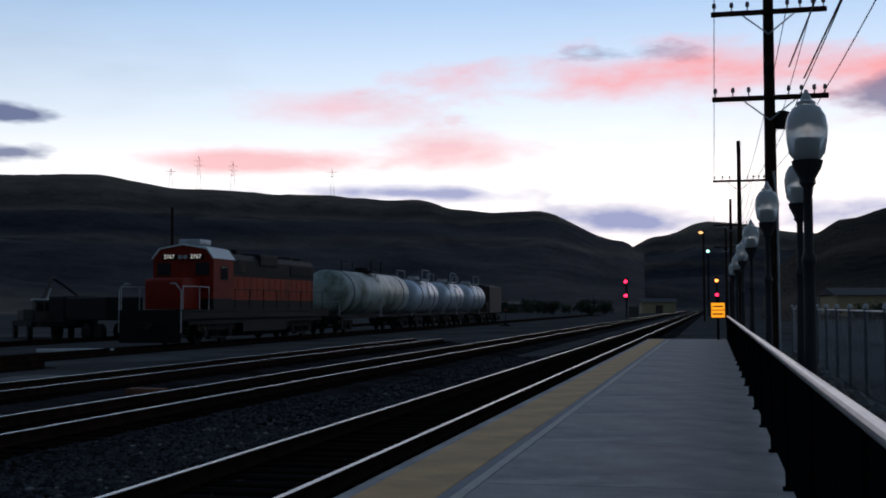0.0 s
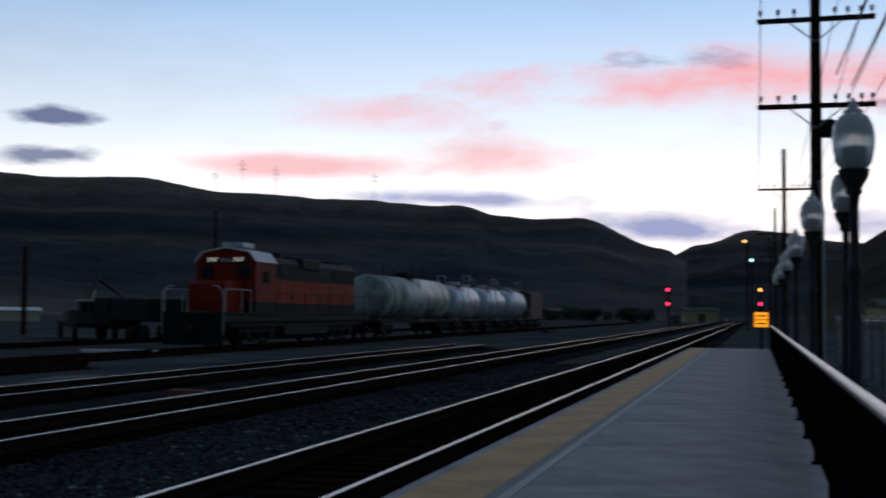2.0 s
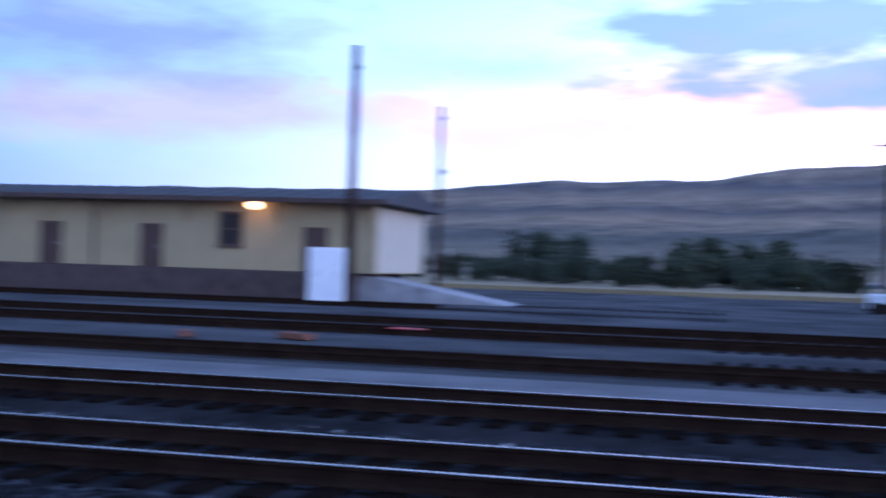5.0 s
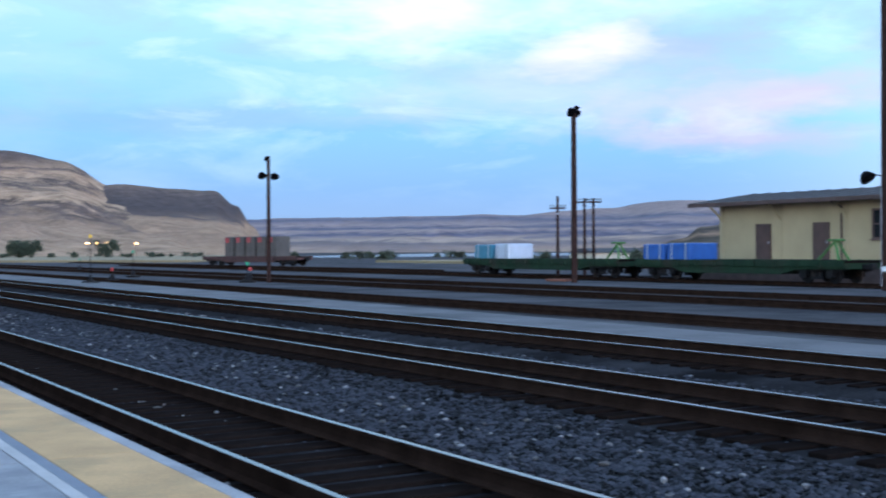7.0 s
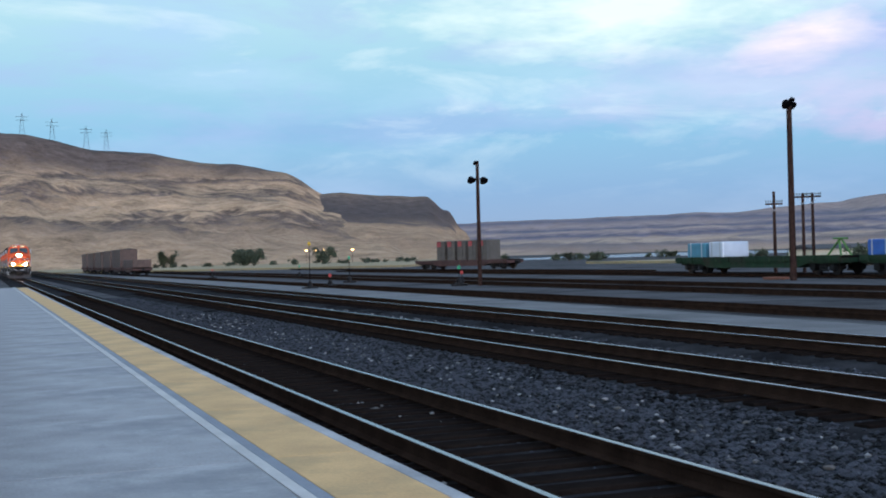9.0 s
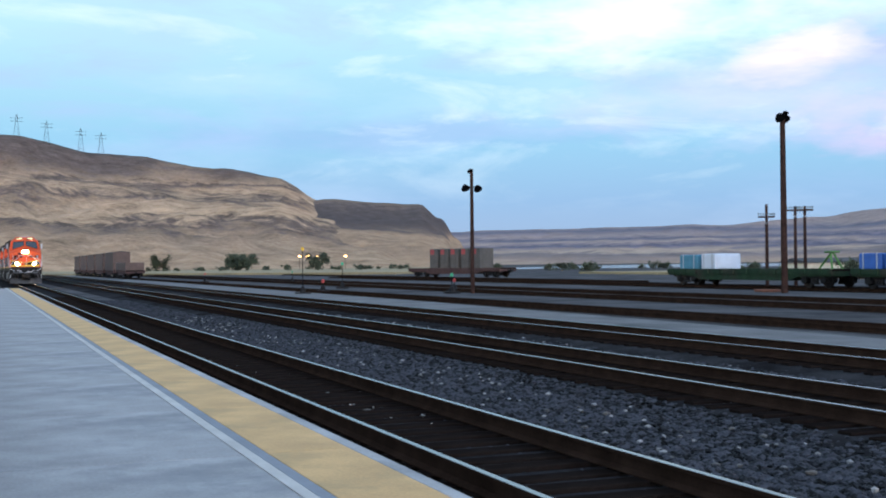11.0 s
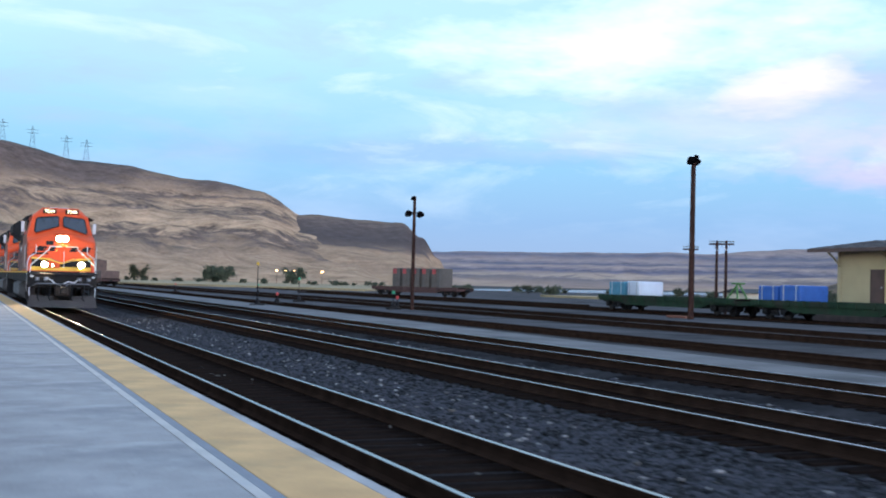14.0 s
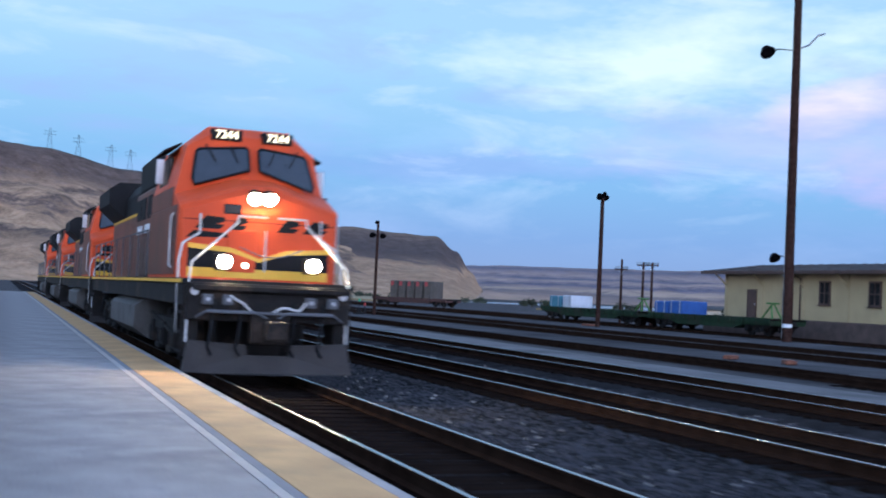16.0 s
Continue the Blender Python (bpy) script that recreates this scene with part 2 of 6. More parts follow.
M = {
    "gravel": mat("yard_gravel", (0.085, 0.082, 0.082), 0.95, vary=0.5, scale=0.25, fine=9.0, bump=0.6, dirt=(0.045, 0.044, 0.045), dirt_at=0.52, spec=0.0),
    "pale": mat("pale_gravel_road", (0.135, 0.13, 0.128), 0.95, vary=0.35, scale=0.5, fine=14, bump=0.5, dirt=(0.06, 0.06, 0.06), dirt_at=0.54, spec=0.15),
    "ballast": mat("crushed_rock_ballast", (0.026, 0.025, 0.026), 0.95, vary=0.6, scale=1.2, fine=16, bump=0.9, dirt=(0.011, 0.010, 0.010), dirt_at=0.5, spec=0.0),
    "stone": mat("ballast_stone", (0.0215, 0.0225, 0.027), 0.9, vary=1.0, scale=5, fine=50, bump=0.3, island=True, spec=0.2),
    "chip": mat("pale_stone_chip", (0.16, 0.155, 0.15), 0.9, vary=0.6, scale=5, fine=50, bump=0.3, island=True, spec=0.2),
    "tie": mat("weathered_wooden_tie", (0.012, 0.0088, 0.0075), 0.95, vary=0.5, scale=3, fine=40, bump=0.5, spec=0.0),
    "railtop": mat("polished_rail_head", (0.24, 0.25, 0.27), 0.27, 1.0, vary=0.1, scale=2, fine=30, bump=0.03),
    "railside": mat("rusted_rail_web", (0.025, 0.0145, 0.010), 0.9, 0.0, vary=0.4, scale=3, fine=40, bump=0.3, spec=0.0),
    "concrete": mat("platform_concrete", (0.325, 0.31, 0.30), 0.8, vary=0.3, scale=1.6, fine=36, bump=0.2, dirt=(0.20, 0.20, 0.205), dirt_at=0.52, spec=0.3),
    "yellow": mat("tactile_yellow_tile", (0.58, 0.345, 0.15), 0.8, vary=0.24, scale=1.5, fine=40, bump=0.15, dirt=(0.36, 0.25, 0.12), dirt_at=0.53, spec=0.3),
    "white_line": mat("worn_white_paint", (0.46, 0.425, 0.39), 0.8, vary=0.15, scale=3, fine=40, bump=0.1, dirt=(0.40, 0.40, 0.41), dirt_at=0.56),
    "grey_line": mat("dark_grey_band", (0.20, 0.21, 0.23), 0.8, vary=0.15, scale=3, fine=40, bump=0.1),
    "blackmetal": mat("black_painted_metal", (0.006, 0.006, 0.007), 0.85, 0.0, vary=0.3, scale=3, fine=40, bump=0.05, spec=0.0),
    "railcap": mat("worn_steel_handrail", (0.30, 0.30, 0.32), 0.32, 0.8, vary=0.2, scale=4, fine=60, bump=0.05),
    "lamppost": mat("dark_grey_lamp_post", (0.022, 0.023, 0.027), 0.6, 0.0, vary=0.3, scale=4, fine=40, bump=0.05, spec=0.3),
    "pole": mat("creosoted_wood_pole", (0.038, 0.021, 0.017), 0.95, vary=0.45, scale=4, fine=50, bump=0.5, spec=0.0),
    "orange": mat("locomotive_orange", (0.60, 0.068, 0.014), 0.5, vary=0.12, scale=1.5, fine=30, bump=0.04, dirt=(0.40, 0.05, 0.016), dirt_at=0.6, spec=0.25),
    "old_orange": mat("weathered_orange", (0.34, 0.030, 0.007), 0.6, vary=0.18, scale=1.5, fine=30, bump=0.06, dirt=(0.13, 0.022, 0.010), dirt_at=0.5, spec=0.15),
    "maroon": mat("faded_red_cab", (0.22, 0.016, 0.008), 0.6, vary=0.25, scale=1.5, fine=30, bump=0.06, dirt=(0.12, 0.012, 0.008), dirt_at=0.55, spec=0.15),
    "black": mat("sooty_black_paint", (0.007, 0.007, 0.008), 0.7, vary=0.35, scale=2, fine=30, bump=0.06, spec=0.2),
    "frame": mat("grimy_underframe", (0.011, 0.010, 0.010), 0.8, 0.0, vary=0.5, scale=2.5, fine=30, bump=0.25, dirt=(0.06, 0.042, 0.03), dirt_at=0.54, spec=0.2),
    "tank": mat("grey_fuel_tank", (0.08, 0.076, 0.074), 0.7, 0.1, vary=0.35, scale=2, fine=30, bump=0.15, dirt=(0.04, 0.035, 0.03), dirt_at=0.52),
    "plow": mat("grey_pilot_plate", (0.030, 0.026, 0.025), 0.8, 0.0, vary=0.35, scale=2, fine=30, bump=0.15, dirt=(0.03, 0.028, 0.026), dirt_at=0.53),
    "ylw": mat("yellow_stripe_paint", (0.72, 0.40, 0.03), 0.5, vary=0.12, scale=2, fine=40, bump=0.04, dirt=(0.36, 0.2, 0.04), dirt_at=0.62),
    "green": mat("faded_cascade_green", (0.028, 0.115, 0.065), 0.6, vary=0.25, scale=1.5, fine=30, bump=0.06, dirt=(0.05, 0.09, 0.06), dirt_at=0.58),
    # orange with the shade of the engine's sides mixed in, grime over it
    "shaded_grimy": mat("shade_and_grime_orange", (0.13, 0.026, 0.012), 0.42, vary=0.4, scale=1.2, fine=25, bump=0.08, dirt=(0.04, 0.016, 0.011), dirt_at=0.47, spec=0.5),
    "darkglass": mat("dim_window_glass", (0.012, 0.013, 0.015), 0.2, vary=0.1, bump=0.0, spec=0.25),
    "cream": mat("cream_painted_board", (0.46, 0.41, 0.31), 0.8, vary=0.12, scale=0.8, fine=20, bump=0.12),
    "glass": mat("dark_window_glass", (0.03, 0.035, 0.04), 0.06, vary=0.1, bump=0.0, coat=1.0),
    "whitepaint": mat("off_white_paint", (0.72, 0.73, 0.74), 0.6, vary=0.1, scale=2, fine=30, bump=0.05, dirt=(0.45, 0.44, 0.42), dirt_at=0.6),
    "grab": mat("white_handrail_paint", (0.50, 0.50, 0.49), 0.5, vary=0.12, scale=6, fine=60, bump=0.03),
    "tankwhite": mat("stained_white_tank", (0.36, 0.41, 0.38), 0.5, vary=0.3, scale=0.8, fine=20, bump=0.08, dirt=(0.06, 0.085, 0.055), dirt_at=0.49),
    "tanksilver": mat("silver_tank_shell", (0.52, 0.56, 0.62), 0.42, 0.35, vary=0.15, scale=0.8, fine=20, bump=0.06, dirt=(0.26, 0.29, 0.33), dirt_at=0.56),
    "tan": mat("tan_stucco", (0.40, 0.31, 0.17), 0.85, vary=0.12, scale=0.6, fine=20, bump=0.2, dirt=(0.42, 0.34, 0.21), dirt_at=0.56),
    "brown": mat("dark_brown_paint", (0.075, 0.042, 0.032), 0.7, vary=0.3, scale=1.5, fine=30, bump=0.15),
    "roof": mat("dark_metal_roof", (0.035, 0.033, 0.035), 0.8, vary=0.3, scale=0.8, fine=20, bump=0.15),
    "brick": mat("dark_brick_dock", (0.075, 0.05, 0.042), 0.9, vary=0.4, scale=1.5, fine=20, bump=0.4),
    "flatgreen": mat("faded_green_flatcar", (0.012, 0.030, 0.014), 0.8, vary=0.4, scale=1.5, fine=20, bump=0.2, dirt=(0.028, 0.026, 0.018), dirt_at=0.52, spec=0.2),
    "flatred": mat("oxide_red_flatcar", (0.05, 0.02, 0.016), 0.8, vary=0.35, scale=1.5, fine=20, bump=0.2),
    "hitch": mat("bright_green_hitch_paint", (0.06, 0.16, 0.035), 0.7, vary=0.3, scale=3, fine=20, bump=0.15),
    "bluebox": mat("blue_tarpaulin", (0.016, 0.085, 0.30), 0.6, vary=0.2, scale=2, fine=20, bump=0.2),
    "teal": mat("pale_teal_crate", (0.045, 0.17, 0.23), 0.65, vary=0.2, scale=2, fine=20, bump=0.1),
    "boxgrey": mat("grey_weathered_bin", (0.072, 0.062, 0.052), 0.8, vary=0.25, scale=2, fine=20, bump=0.2),
    "boxred": mat("red_end_panel", (0.26, 0.035, 0.035), 0.7, vary=0.25, scale=2, fine=20, bump=0.1),
    "redpaint": mat("red_switch_target", (0.5, 0.05, 0.04), 0.6, vary=0.2, bump=0.05),
    "greenpaint": mat("green_switch_target", (0.03, 0.30, 0.14), 0.6, vary=0.2, bump=0.05),
    "grass": mat("dry_yellow_grass", (0.24, 0.18, 0.09), 0.95, vary=0.35, scale=0.05, fine=2.0, bump=0.4, dirt=(0.13, 0.11, 0.065), dirt_at=0.52),
    "scrub": mat("sage_scrub_leaves", (0.036, 0.046, 0.024), 0.95, vary=0.5, scale=1, fine=12, bump=0.3, island=True),
    "bark": mat("grey_brown_bark", (0.10, 0.075, 0.055), 0.95, vary=0.3, scale=6, fine=50, bump=0.5),
    "water": mat("still_river_water", (0.10, 0.13, 0.16), 0.12, vary=0.1, scale=0.05, fine=1.0, bump=0.05),
    "globe": mat("frosted_lamp_globe", (0.80, 0.82, 0.82), 0.22, vary=0.04, scale=8, fine=60, bump=0.0, clear=0.45),
    "steel": mat("galvanised_steel", (0.40, 0.41, 0.43), 0.5, 0.6, vary=0.2, scale=4, fine=40, bump=0.05),
    "dullsteel": mat("dull_grey_steel", (0.10, 0.105, 0.115), 0.7, 0.2, vary=0.2, scale=4, fine=40, bump=0.05),
    "numwhite": mat("lit_white_figures", (1, 0.95, 0.85), 0.4, bump=0, emit=(1.0, 0.93, 0.82), power=0.55),
    "insulator": mat("glass_insulator", (0.08, 0.10, 0.10), 0.3, bump=0.0),
    "headlight": mat("lit_headlight", (1, 0.9, 0.7), 0.4, bump=0, emit=(1.0, 0.78, 0.46), power=190.0),
    "marker": mat("lit_marker_lamp", (1, 0.9, 0.7), 0.4, bump=0, emit=(1.0, 0.85, 0.6), power=4.0),
    "numboard": mat("lit_number_figures", (1, 0.9, 0.6), 0.4, bump=0, emit=(1.0, 0.80, 0.42), power=0.9),
    "red_lamp": mat("lit_red_signal", (0.6, 0.0, 0.02), 0.4, bump=0, emit=(1.0, 0.02, 0.08), power=7.0),
    "amber_lamp": mat("lit_amber_lamp", (0.6, 0.2, 0.0), 0.4, bump=0, emit=(1.0, 0.30, 0.06), power=7.0),
    "green_lamp": mat("lit_green_signal", (0.2, 0.6, 0.4), 0.4, bump=0, emit=(0.5, 1.0, 0.8), power=5.0),
    "sodium": mat("lit_sodium_lamp", (0.6, 0.3, 0.1), 0.4, bump=0, emit=(1.0, 0.52, 0.18), power=2.5),
    "ysign": mat("lit_amber_sign", (0.6, 0.3, 0.02), 0.4, bump=0, emit=(1.0, 0.36, 0.015), power=1.6),
    "wire": mat("dark_cable", (0.02, 0.02, 0.022), 0.7, bump=0),
    "rust": mat("rusty_debris", (0.16, 0.06, 0.035), 0.9, vary=0.4, scale=4, fine=40, bump=0.3),
}


def hill_material(name, stops, top, scale, wobble=0.10, grain=0.5, south=None):
    """Dry grass and level basalt beds: colours by height through a wavering noise, with grain and gullies over them."""
    m = bpy.data.materials.new(name)
    m.use_nodes = True
    nt = m.node_tree
    b = nt.nodes["Principled BSDF"]
    b.inputs["Roughness"].default_value, b.inputs["Specular IOR Level"].default_value = 0.95, 0.05
    tc = nt.nodes.new("ShaderNodeTexCoord").outputs["Object"]

    def nz(s, rough=0.62):
        n = nt.nodes.new("ShaderNodeTexNoise")
        nt.links.new(tc, n.inputs["Vector"])
        n.inputs["Scale"].default_value, n.inputs["Detail"].default_value, n.inputs["Roughness"].default_value = s, 8.0, rough
        return n.outputs[0]

    def mth(op, a, c, d=0.0):
        n = nt.nodes.new("ShaderNodeMath")
        n.operation = op
        for k, v in enumerate((a, c, d)):
            if isinstance(v, bpy.types.NodeSocket):
                nt.links.new(v, n.inputs[k])
            else:
                n.inputs[k].default_value = v
        return n.outputs[0]

    sep_ = nt.nodes.new("ShaderNodeSeparateXYZ")
    nt.links.new(tc, sep_.inputs[0])
    big, mid, fine = nz(scale), nz(scale * 7), nz(scale * 40, 0.7)
    h = mth("MULTIPLY", sep_.outputs[2], 1.0 / top)
    h = mth("ADD", h, mth("MULTIPLY", mth("SUBTRACT", big, 0.5), wobble * 4))
    h = mth("ADD", h, mth("MULTIPLY", mth("SUBTRACT", mid, 0.5), wobble * 1.6))
    r = nt.nodes.new("ShaderNodeValToRGB")
    e = r.color_ramp.elements
    while len(e) < len(stops):
        e.new(0.5)
    for q, (p, c) in zip(e, stops):
        q.position, q.color = p, (*c, 1)
    nt.links.new(h, r.inputs[0])
    colour = r.outputs[0]
    # second ramp, lighter, for the southern stretch that is not backlit
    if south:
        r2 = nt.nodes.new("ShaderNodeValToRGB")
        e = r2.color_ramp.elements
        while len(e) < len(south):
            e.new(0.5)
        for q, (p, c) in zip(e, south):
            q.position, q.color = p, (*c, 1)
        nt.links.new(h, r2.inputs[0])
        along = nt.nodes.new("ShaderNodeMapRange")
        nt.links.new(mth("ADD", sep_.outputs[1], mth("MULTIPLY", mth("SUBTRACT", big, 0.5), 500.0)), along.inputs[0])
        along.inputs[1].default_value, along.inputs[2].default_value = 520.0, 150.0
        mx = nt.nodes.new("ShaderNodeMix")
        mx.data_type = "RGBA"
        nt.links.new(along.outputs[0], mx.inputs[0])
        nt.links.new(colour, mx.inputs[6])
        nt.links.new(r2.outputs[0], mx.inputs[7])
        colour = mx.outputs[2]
    shade = mth("ADD", mth("MULTIPLY", mth("ADD", mth("MULTIPLY", fine, 0.6), mid), grain * 2.2), 1.0 - grain * 1.75)
    sc = nt.nodes.new("ShaderNodeVectorMath")
    sc.operation = "SCALE"
    nt.links.new(colour, sc.inputs[0])
    nt.links.new(shade, sc.inputs[3])
    nt.links.new(sc.outputs[0], b.inputs["Base Color"])
    bp = nt.nodes.new("ShaderNodeBump")
    bp.inputs["Strength"].default_value, bp.inputs["Distance"].default_value = 0.8, 7.0
    nt.links.new(mid, bp.inputs["Height"])
    nt.links.new(bp.outputs[0], b.inputs["Normal"])
    return m


TAN, TAN2, ROCK = (0.385, 0.25, 0.155), (0.30, 0.197, 0.128), (0.115, 0.082, 0.068)
M["hill_tan"] = hill_material("dry_grass_hillside", [(0.0, TAN), (0.2, TAN2), (0.27, ROCK), (0.33, TAN), (0.46, TAN), (0.53, ROCK), (0.58, TAN2), (0.66, TAN), (0.74, ROCK), (0.8, TAN2), (0.95, ROCK)], 110.0, 0.008, 0.17, 1.0)
# Basalt beds plus backlit shade put into the colours; tan to the south.
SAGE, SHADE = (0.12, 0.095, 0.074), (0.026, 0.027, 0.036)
M["hill_dim"] = hill_material("backlit_sage_hillside", [(0.0, SHADE), (0.30, SHADE), (0.36, (0.075, 0.065, 0.055)), (0.43, SHADE), (0.55, SHADE), (0.60, (0.085, 0.07, 0.055)), (0.66, (0.05, 0.045, 0.04)), (0.8, SAGE), (1.0, SAGE)], 170.0, 0.004, 0.07,
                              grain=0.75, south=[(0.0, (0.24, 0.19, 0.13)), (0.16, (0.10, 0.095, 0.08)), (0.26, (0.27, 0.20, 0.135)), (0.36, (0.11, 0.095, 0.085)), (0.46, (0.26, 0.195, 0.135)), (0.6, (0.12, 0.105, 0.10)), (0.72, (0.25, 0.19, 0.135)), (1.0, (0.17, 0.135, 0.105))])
M["butte"] = hill_material("basalt_butte_rock", [(0.0, TAN), (0.22, TAN2), (0.36, TAN), (0.46, (0.13, 0.095, 0.08)), (0.6, (0.085, 0.066, 0.062)), (0.82, (0.10, 0.078, 0.07)), (0.95, (0.16, 0.115, 0.09))], 70.0, 0.012, 0.12, 0.6)
# Mottled tan hills; distance haze is tinted in as bluish purple.
M["hill_far"] = hill_material("haze_tinted_far_hills", [(0.0, (0.36, 0.25, 0.18)), (0.15, (0.16, 0.13, 0.13)), (0.25, (0.38, 0.28, 0.21)), (0.36, (0.10, 0.095, 0.13)), (0.47, (0.31, 0.235, 0.20)), (0.56, (0.10, 0.098, 0.135)), (0.68, (0.28, 0.215, 0.195)), (0.85, (0.12, 0.115, 0.145)), (1.0, (0.26, 0.2, 0.18))], 90.0, 0.004, 0.09, 0.5)
M["knoll"] = hill_material("rocky_tan_knoll", [(0.0, TAN2), (0.25, (0.10, 0.085, 0.065)), (0.4, TAN2), (0.52, (0.07, 0.06, 0.052)), (0.7, (0.16, 0.12, 0.085)), (0.85, (0.07, 0.06, 0.055)), (1.0, TAN2)], 8.0, 0.03, 0.22, 0.9)
# Scrub slope seen against the sunset: its shade is put into the colours.
M["hill_dark"] = hill_material("backlit_scrub_hill", [(0.0, (0.035, 0.028, 0.018)), (0.3, (0.010, 0.011, 0.009)), (0.6, (0.03, 0.022, 0.016)), (1.0, (0.008, 0.010, 0.009))], 40.0, 0.02, 0.25)


# ---- mesh helpers ----
def link(name, bm, material, parent=None, label="", smooth=False):
    me = bpy.data.meshes.new(name)
    bm.normal_update()
    bm.to_mesh(me)
    bm.free()
    me.materials.append(M[material])
    if smooth:
        for p in me.polygons:
            p.use_smooth = True
        me.set_sharp_from_angle(angle=radians(40))
    ob = new(name, me)
    if parent:
        ob.parent = parent
    if label:
        ob["label"] = label
    return ob


def part(name, bm, material, parent, label="", smooth=False):
    return link(name, bm, material, parent, label, smooth)


def thing(name, m, label, category, group="", kind=""):
    ob = new(name)
    ob.matrix_world = m
    return tagged(ob, label, category, group, kind)


def box(bm, x0, x1, y0, y1, z0, z1, bevel=0.0):
    g = bmesh.ops.create_cube(bm, size=1.0, matrix=Matrix.LocRotScale(((x0 + x1) / 2, (y0 + y1) / 2, (z0 + z1) / 2), None, (x1 - x0, y1 - y0, z1 - z0)))
    if bevel:
        ed = list({e for v in g["verts"] for e in v.link_edges})
        bmesh.ops.bevel(bm, geom=ed, offset=bevel, segments=2, profile=0.5, affect="EDGES", clamp_overlap=True)
    return bm


def B(x0, x1, y0, y1, z0, z1, bevel=0.0):
    return box(bmesh.new(), x0, x1, y0, y1, z0, z1, bevel)


def rod(bm, a, b, r, r2=None, seg=10):
    a, b = Vector(a), Vector(b)
    d = b - a
    m = Matrix.Translation((a + b) / 2) @ d.to_track_quat("Z", "Y").to_matrix().to_4x4()
    bmesh.ops.create_cone(bm, cap_ends=True, segments=seg, radius1=r, radius2=r if r2 is None else r2, depth=d.length, matrix=m)
    return bm


def rods(points, r, seg=8):
    """One bent tube through the points."""
    bm = bmesh.new()
    pts = [Vector(p) for p in points]
    rings = []
    side = None
    for i, p in enumerate(pts):
        d = ((pts[min(i + 1, len(pts) - 1)] - p).normalized() + (p - pts[max(i - 1, 0)]).normalized())
        d = d.normalized() if d.length > 1e-6 else (p - pts[i - 1]).normalized()
        side = d.orthogonal().normalized() if side is None else (side - d * side.dot(d)).normalized()
        up = d.cross(side)
        rings.append([bm.verts.new(p + (side * math.cos(2 * math.pi * k / seg) + up * math.sin(2 * math.pi * k / seg)) * r) for k in range(seg)])
    for a, c in zip(rings, rings[1:]):
        for k in range(seg):
            bm.faces.new((a[k], a[(k + 1) % seg], c[(k + 1) % seg], c[k]))
    bm.faces.new(rings[0][::-1]), bm.faces.new(rings[-1])
    return bm


def prism(bm, pts, lo, hi, axis="x"):
    """A flat outline drawn out along an axis; the outline is (y, z) for x, (x, z) for y, (x, y) for z."""
    def at(p, k):
        return {"x": (k, p[0], p[1]), "y": (p[0], k, p[1]), "z": (p[0], p[1], k)}[axis]
    va, vb = [bm.verts.new(at(p, lo)) for p in pts], [bm.verts.new(at(p, hi)) for p in pts]
    n = len(pts)
    bm.faces.new(va), bm.faces.new(vb[::-1])
    for i in range(n):
        bm.faces.new((va[i], vb[i], vb[(i + 1) % n], va[(i + 1) % n]))
    bmesh.ops.recalc_face_normals(bm, faces=bm.faces)
    return bm


def spin(profile, seg=20, at=(0, 0, 0)):
    """A turned body from (radius, height) pairs."""
    bm = bmesh.new()
    rings = []
    for r, z in profile:
        rings.append([bm.verts.new((at[0] + max(r, 1e-3) * math.cos(2 * math.pi * i / seg), at[1] + max(r, 1e-3) * math.sin(2 * math.pi * i / seg), at[2] + z)) for i in range(seg)])
    for a, b in zip(rings, rings[1:]):
        for i in range(seg):
            bm.faces.new((a[i], a[(i + 1) % seg], b[(i + 1) % seg], b[i]))
    bm.faces.new(rings[0][::-1]), bm.faces.new(rings[-1])
    return bm


def lettering(name, text, size, m, material, parent, depth=0.01, shear=0.0):
    cu = bpy.data.curves.new(name, "FONT")
    cu.body, cu.size, cu.extrude, cu.align_x, cu.align_y, cu.shear = text, size, depth, "CENTER", "CENTER", shear
    tmp = bpy.data.objects.new(name, cu)
    me = bpy.data.meshes.new_from_object(tmp)
    bpy.data.objects.remove(tmp)
    me.materials.clear()
    me.materials.append(M[material])
    ob = new(name, me)
    ob.parent, ob.matrix_basis = parent, m
    return ob


UPRIGHT_Y = Matrix.Rotation(radians(90), 4, "X") @ Matrix.Identity(4)          # faces -y
FACE_PY = Matrix.Rotation(radians(180), 4, "Z") @ Matrix.Rotation(radians(90), 4, "X")  # faces +y
FACE_PX = Matrix.Rotation(radians(90), 4, "Z") @ Matrix.Rotation(radians(90), 4, "X")   # faces +x
FACE_MX = Matrix.Rotation(radians(-90), 4, "Z") @ Matrix.Rotation(radians(90), 4, "X")  # faces -x

# ---- ground and distance ----
bm = bmesh.new()
ringr = [0, 8, 16, 30, 60, 110, 180, 300, 600, 1200, 2600, 4500]
prev = None
for r in ringr:
    ring = [bm.verts.new((r * math.cos(2 * math.pi * i / 72), r * math.sin(2 * math.pi * i / 72), -0.32)) for i in range(72)] if r else [bm.verts.new((0, 0, -0.32))]
    if prev:
        for i in range(72):
            j = (i + 1) % 72
            bm.faces.new((prev[0], ring[i], ring[j]) if len(prev) == 1 else (prev[i], ring[i], ring[j], prev[j]))
    prev = ring
tagged(link("ground", bm, "gravel"), "dark gravel yard reaching to the hills", "ground", kind="structure")


def bearing(az, r, z=0.0):
    a = radians(az)
    return Vector((-math.sin(a) * r, math.cos(a) * r, z))


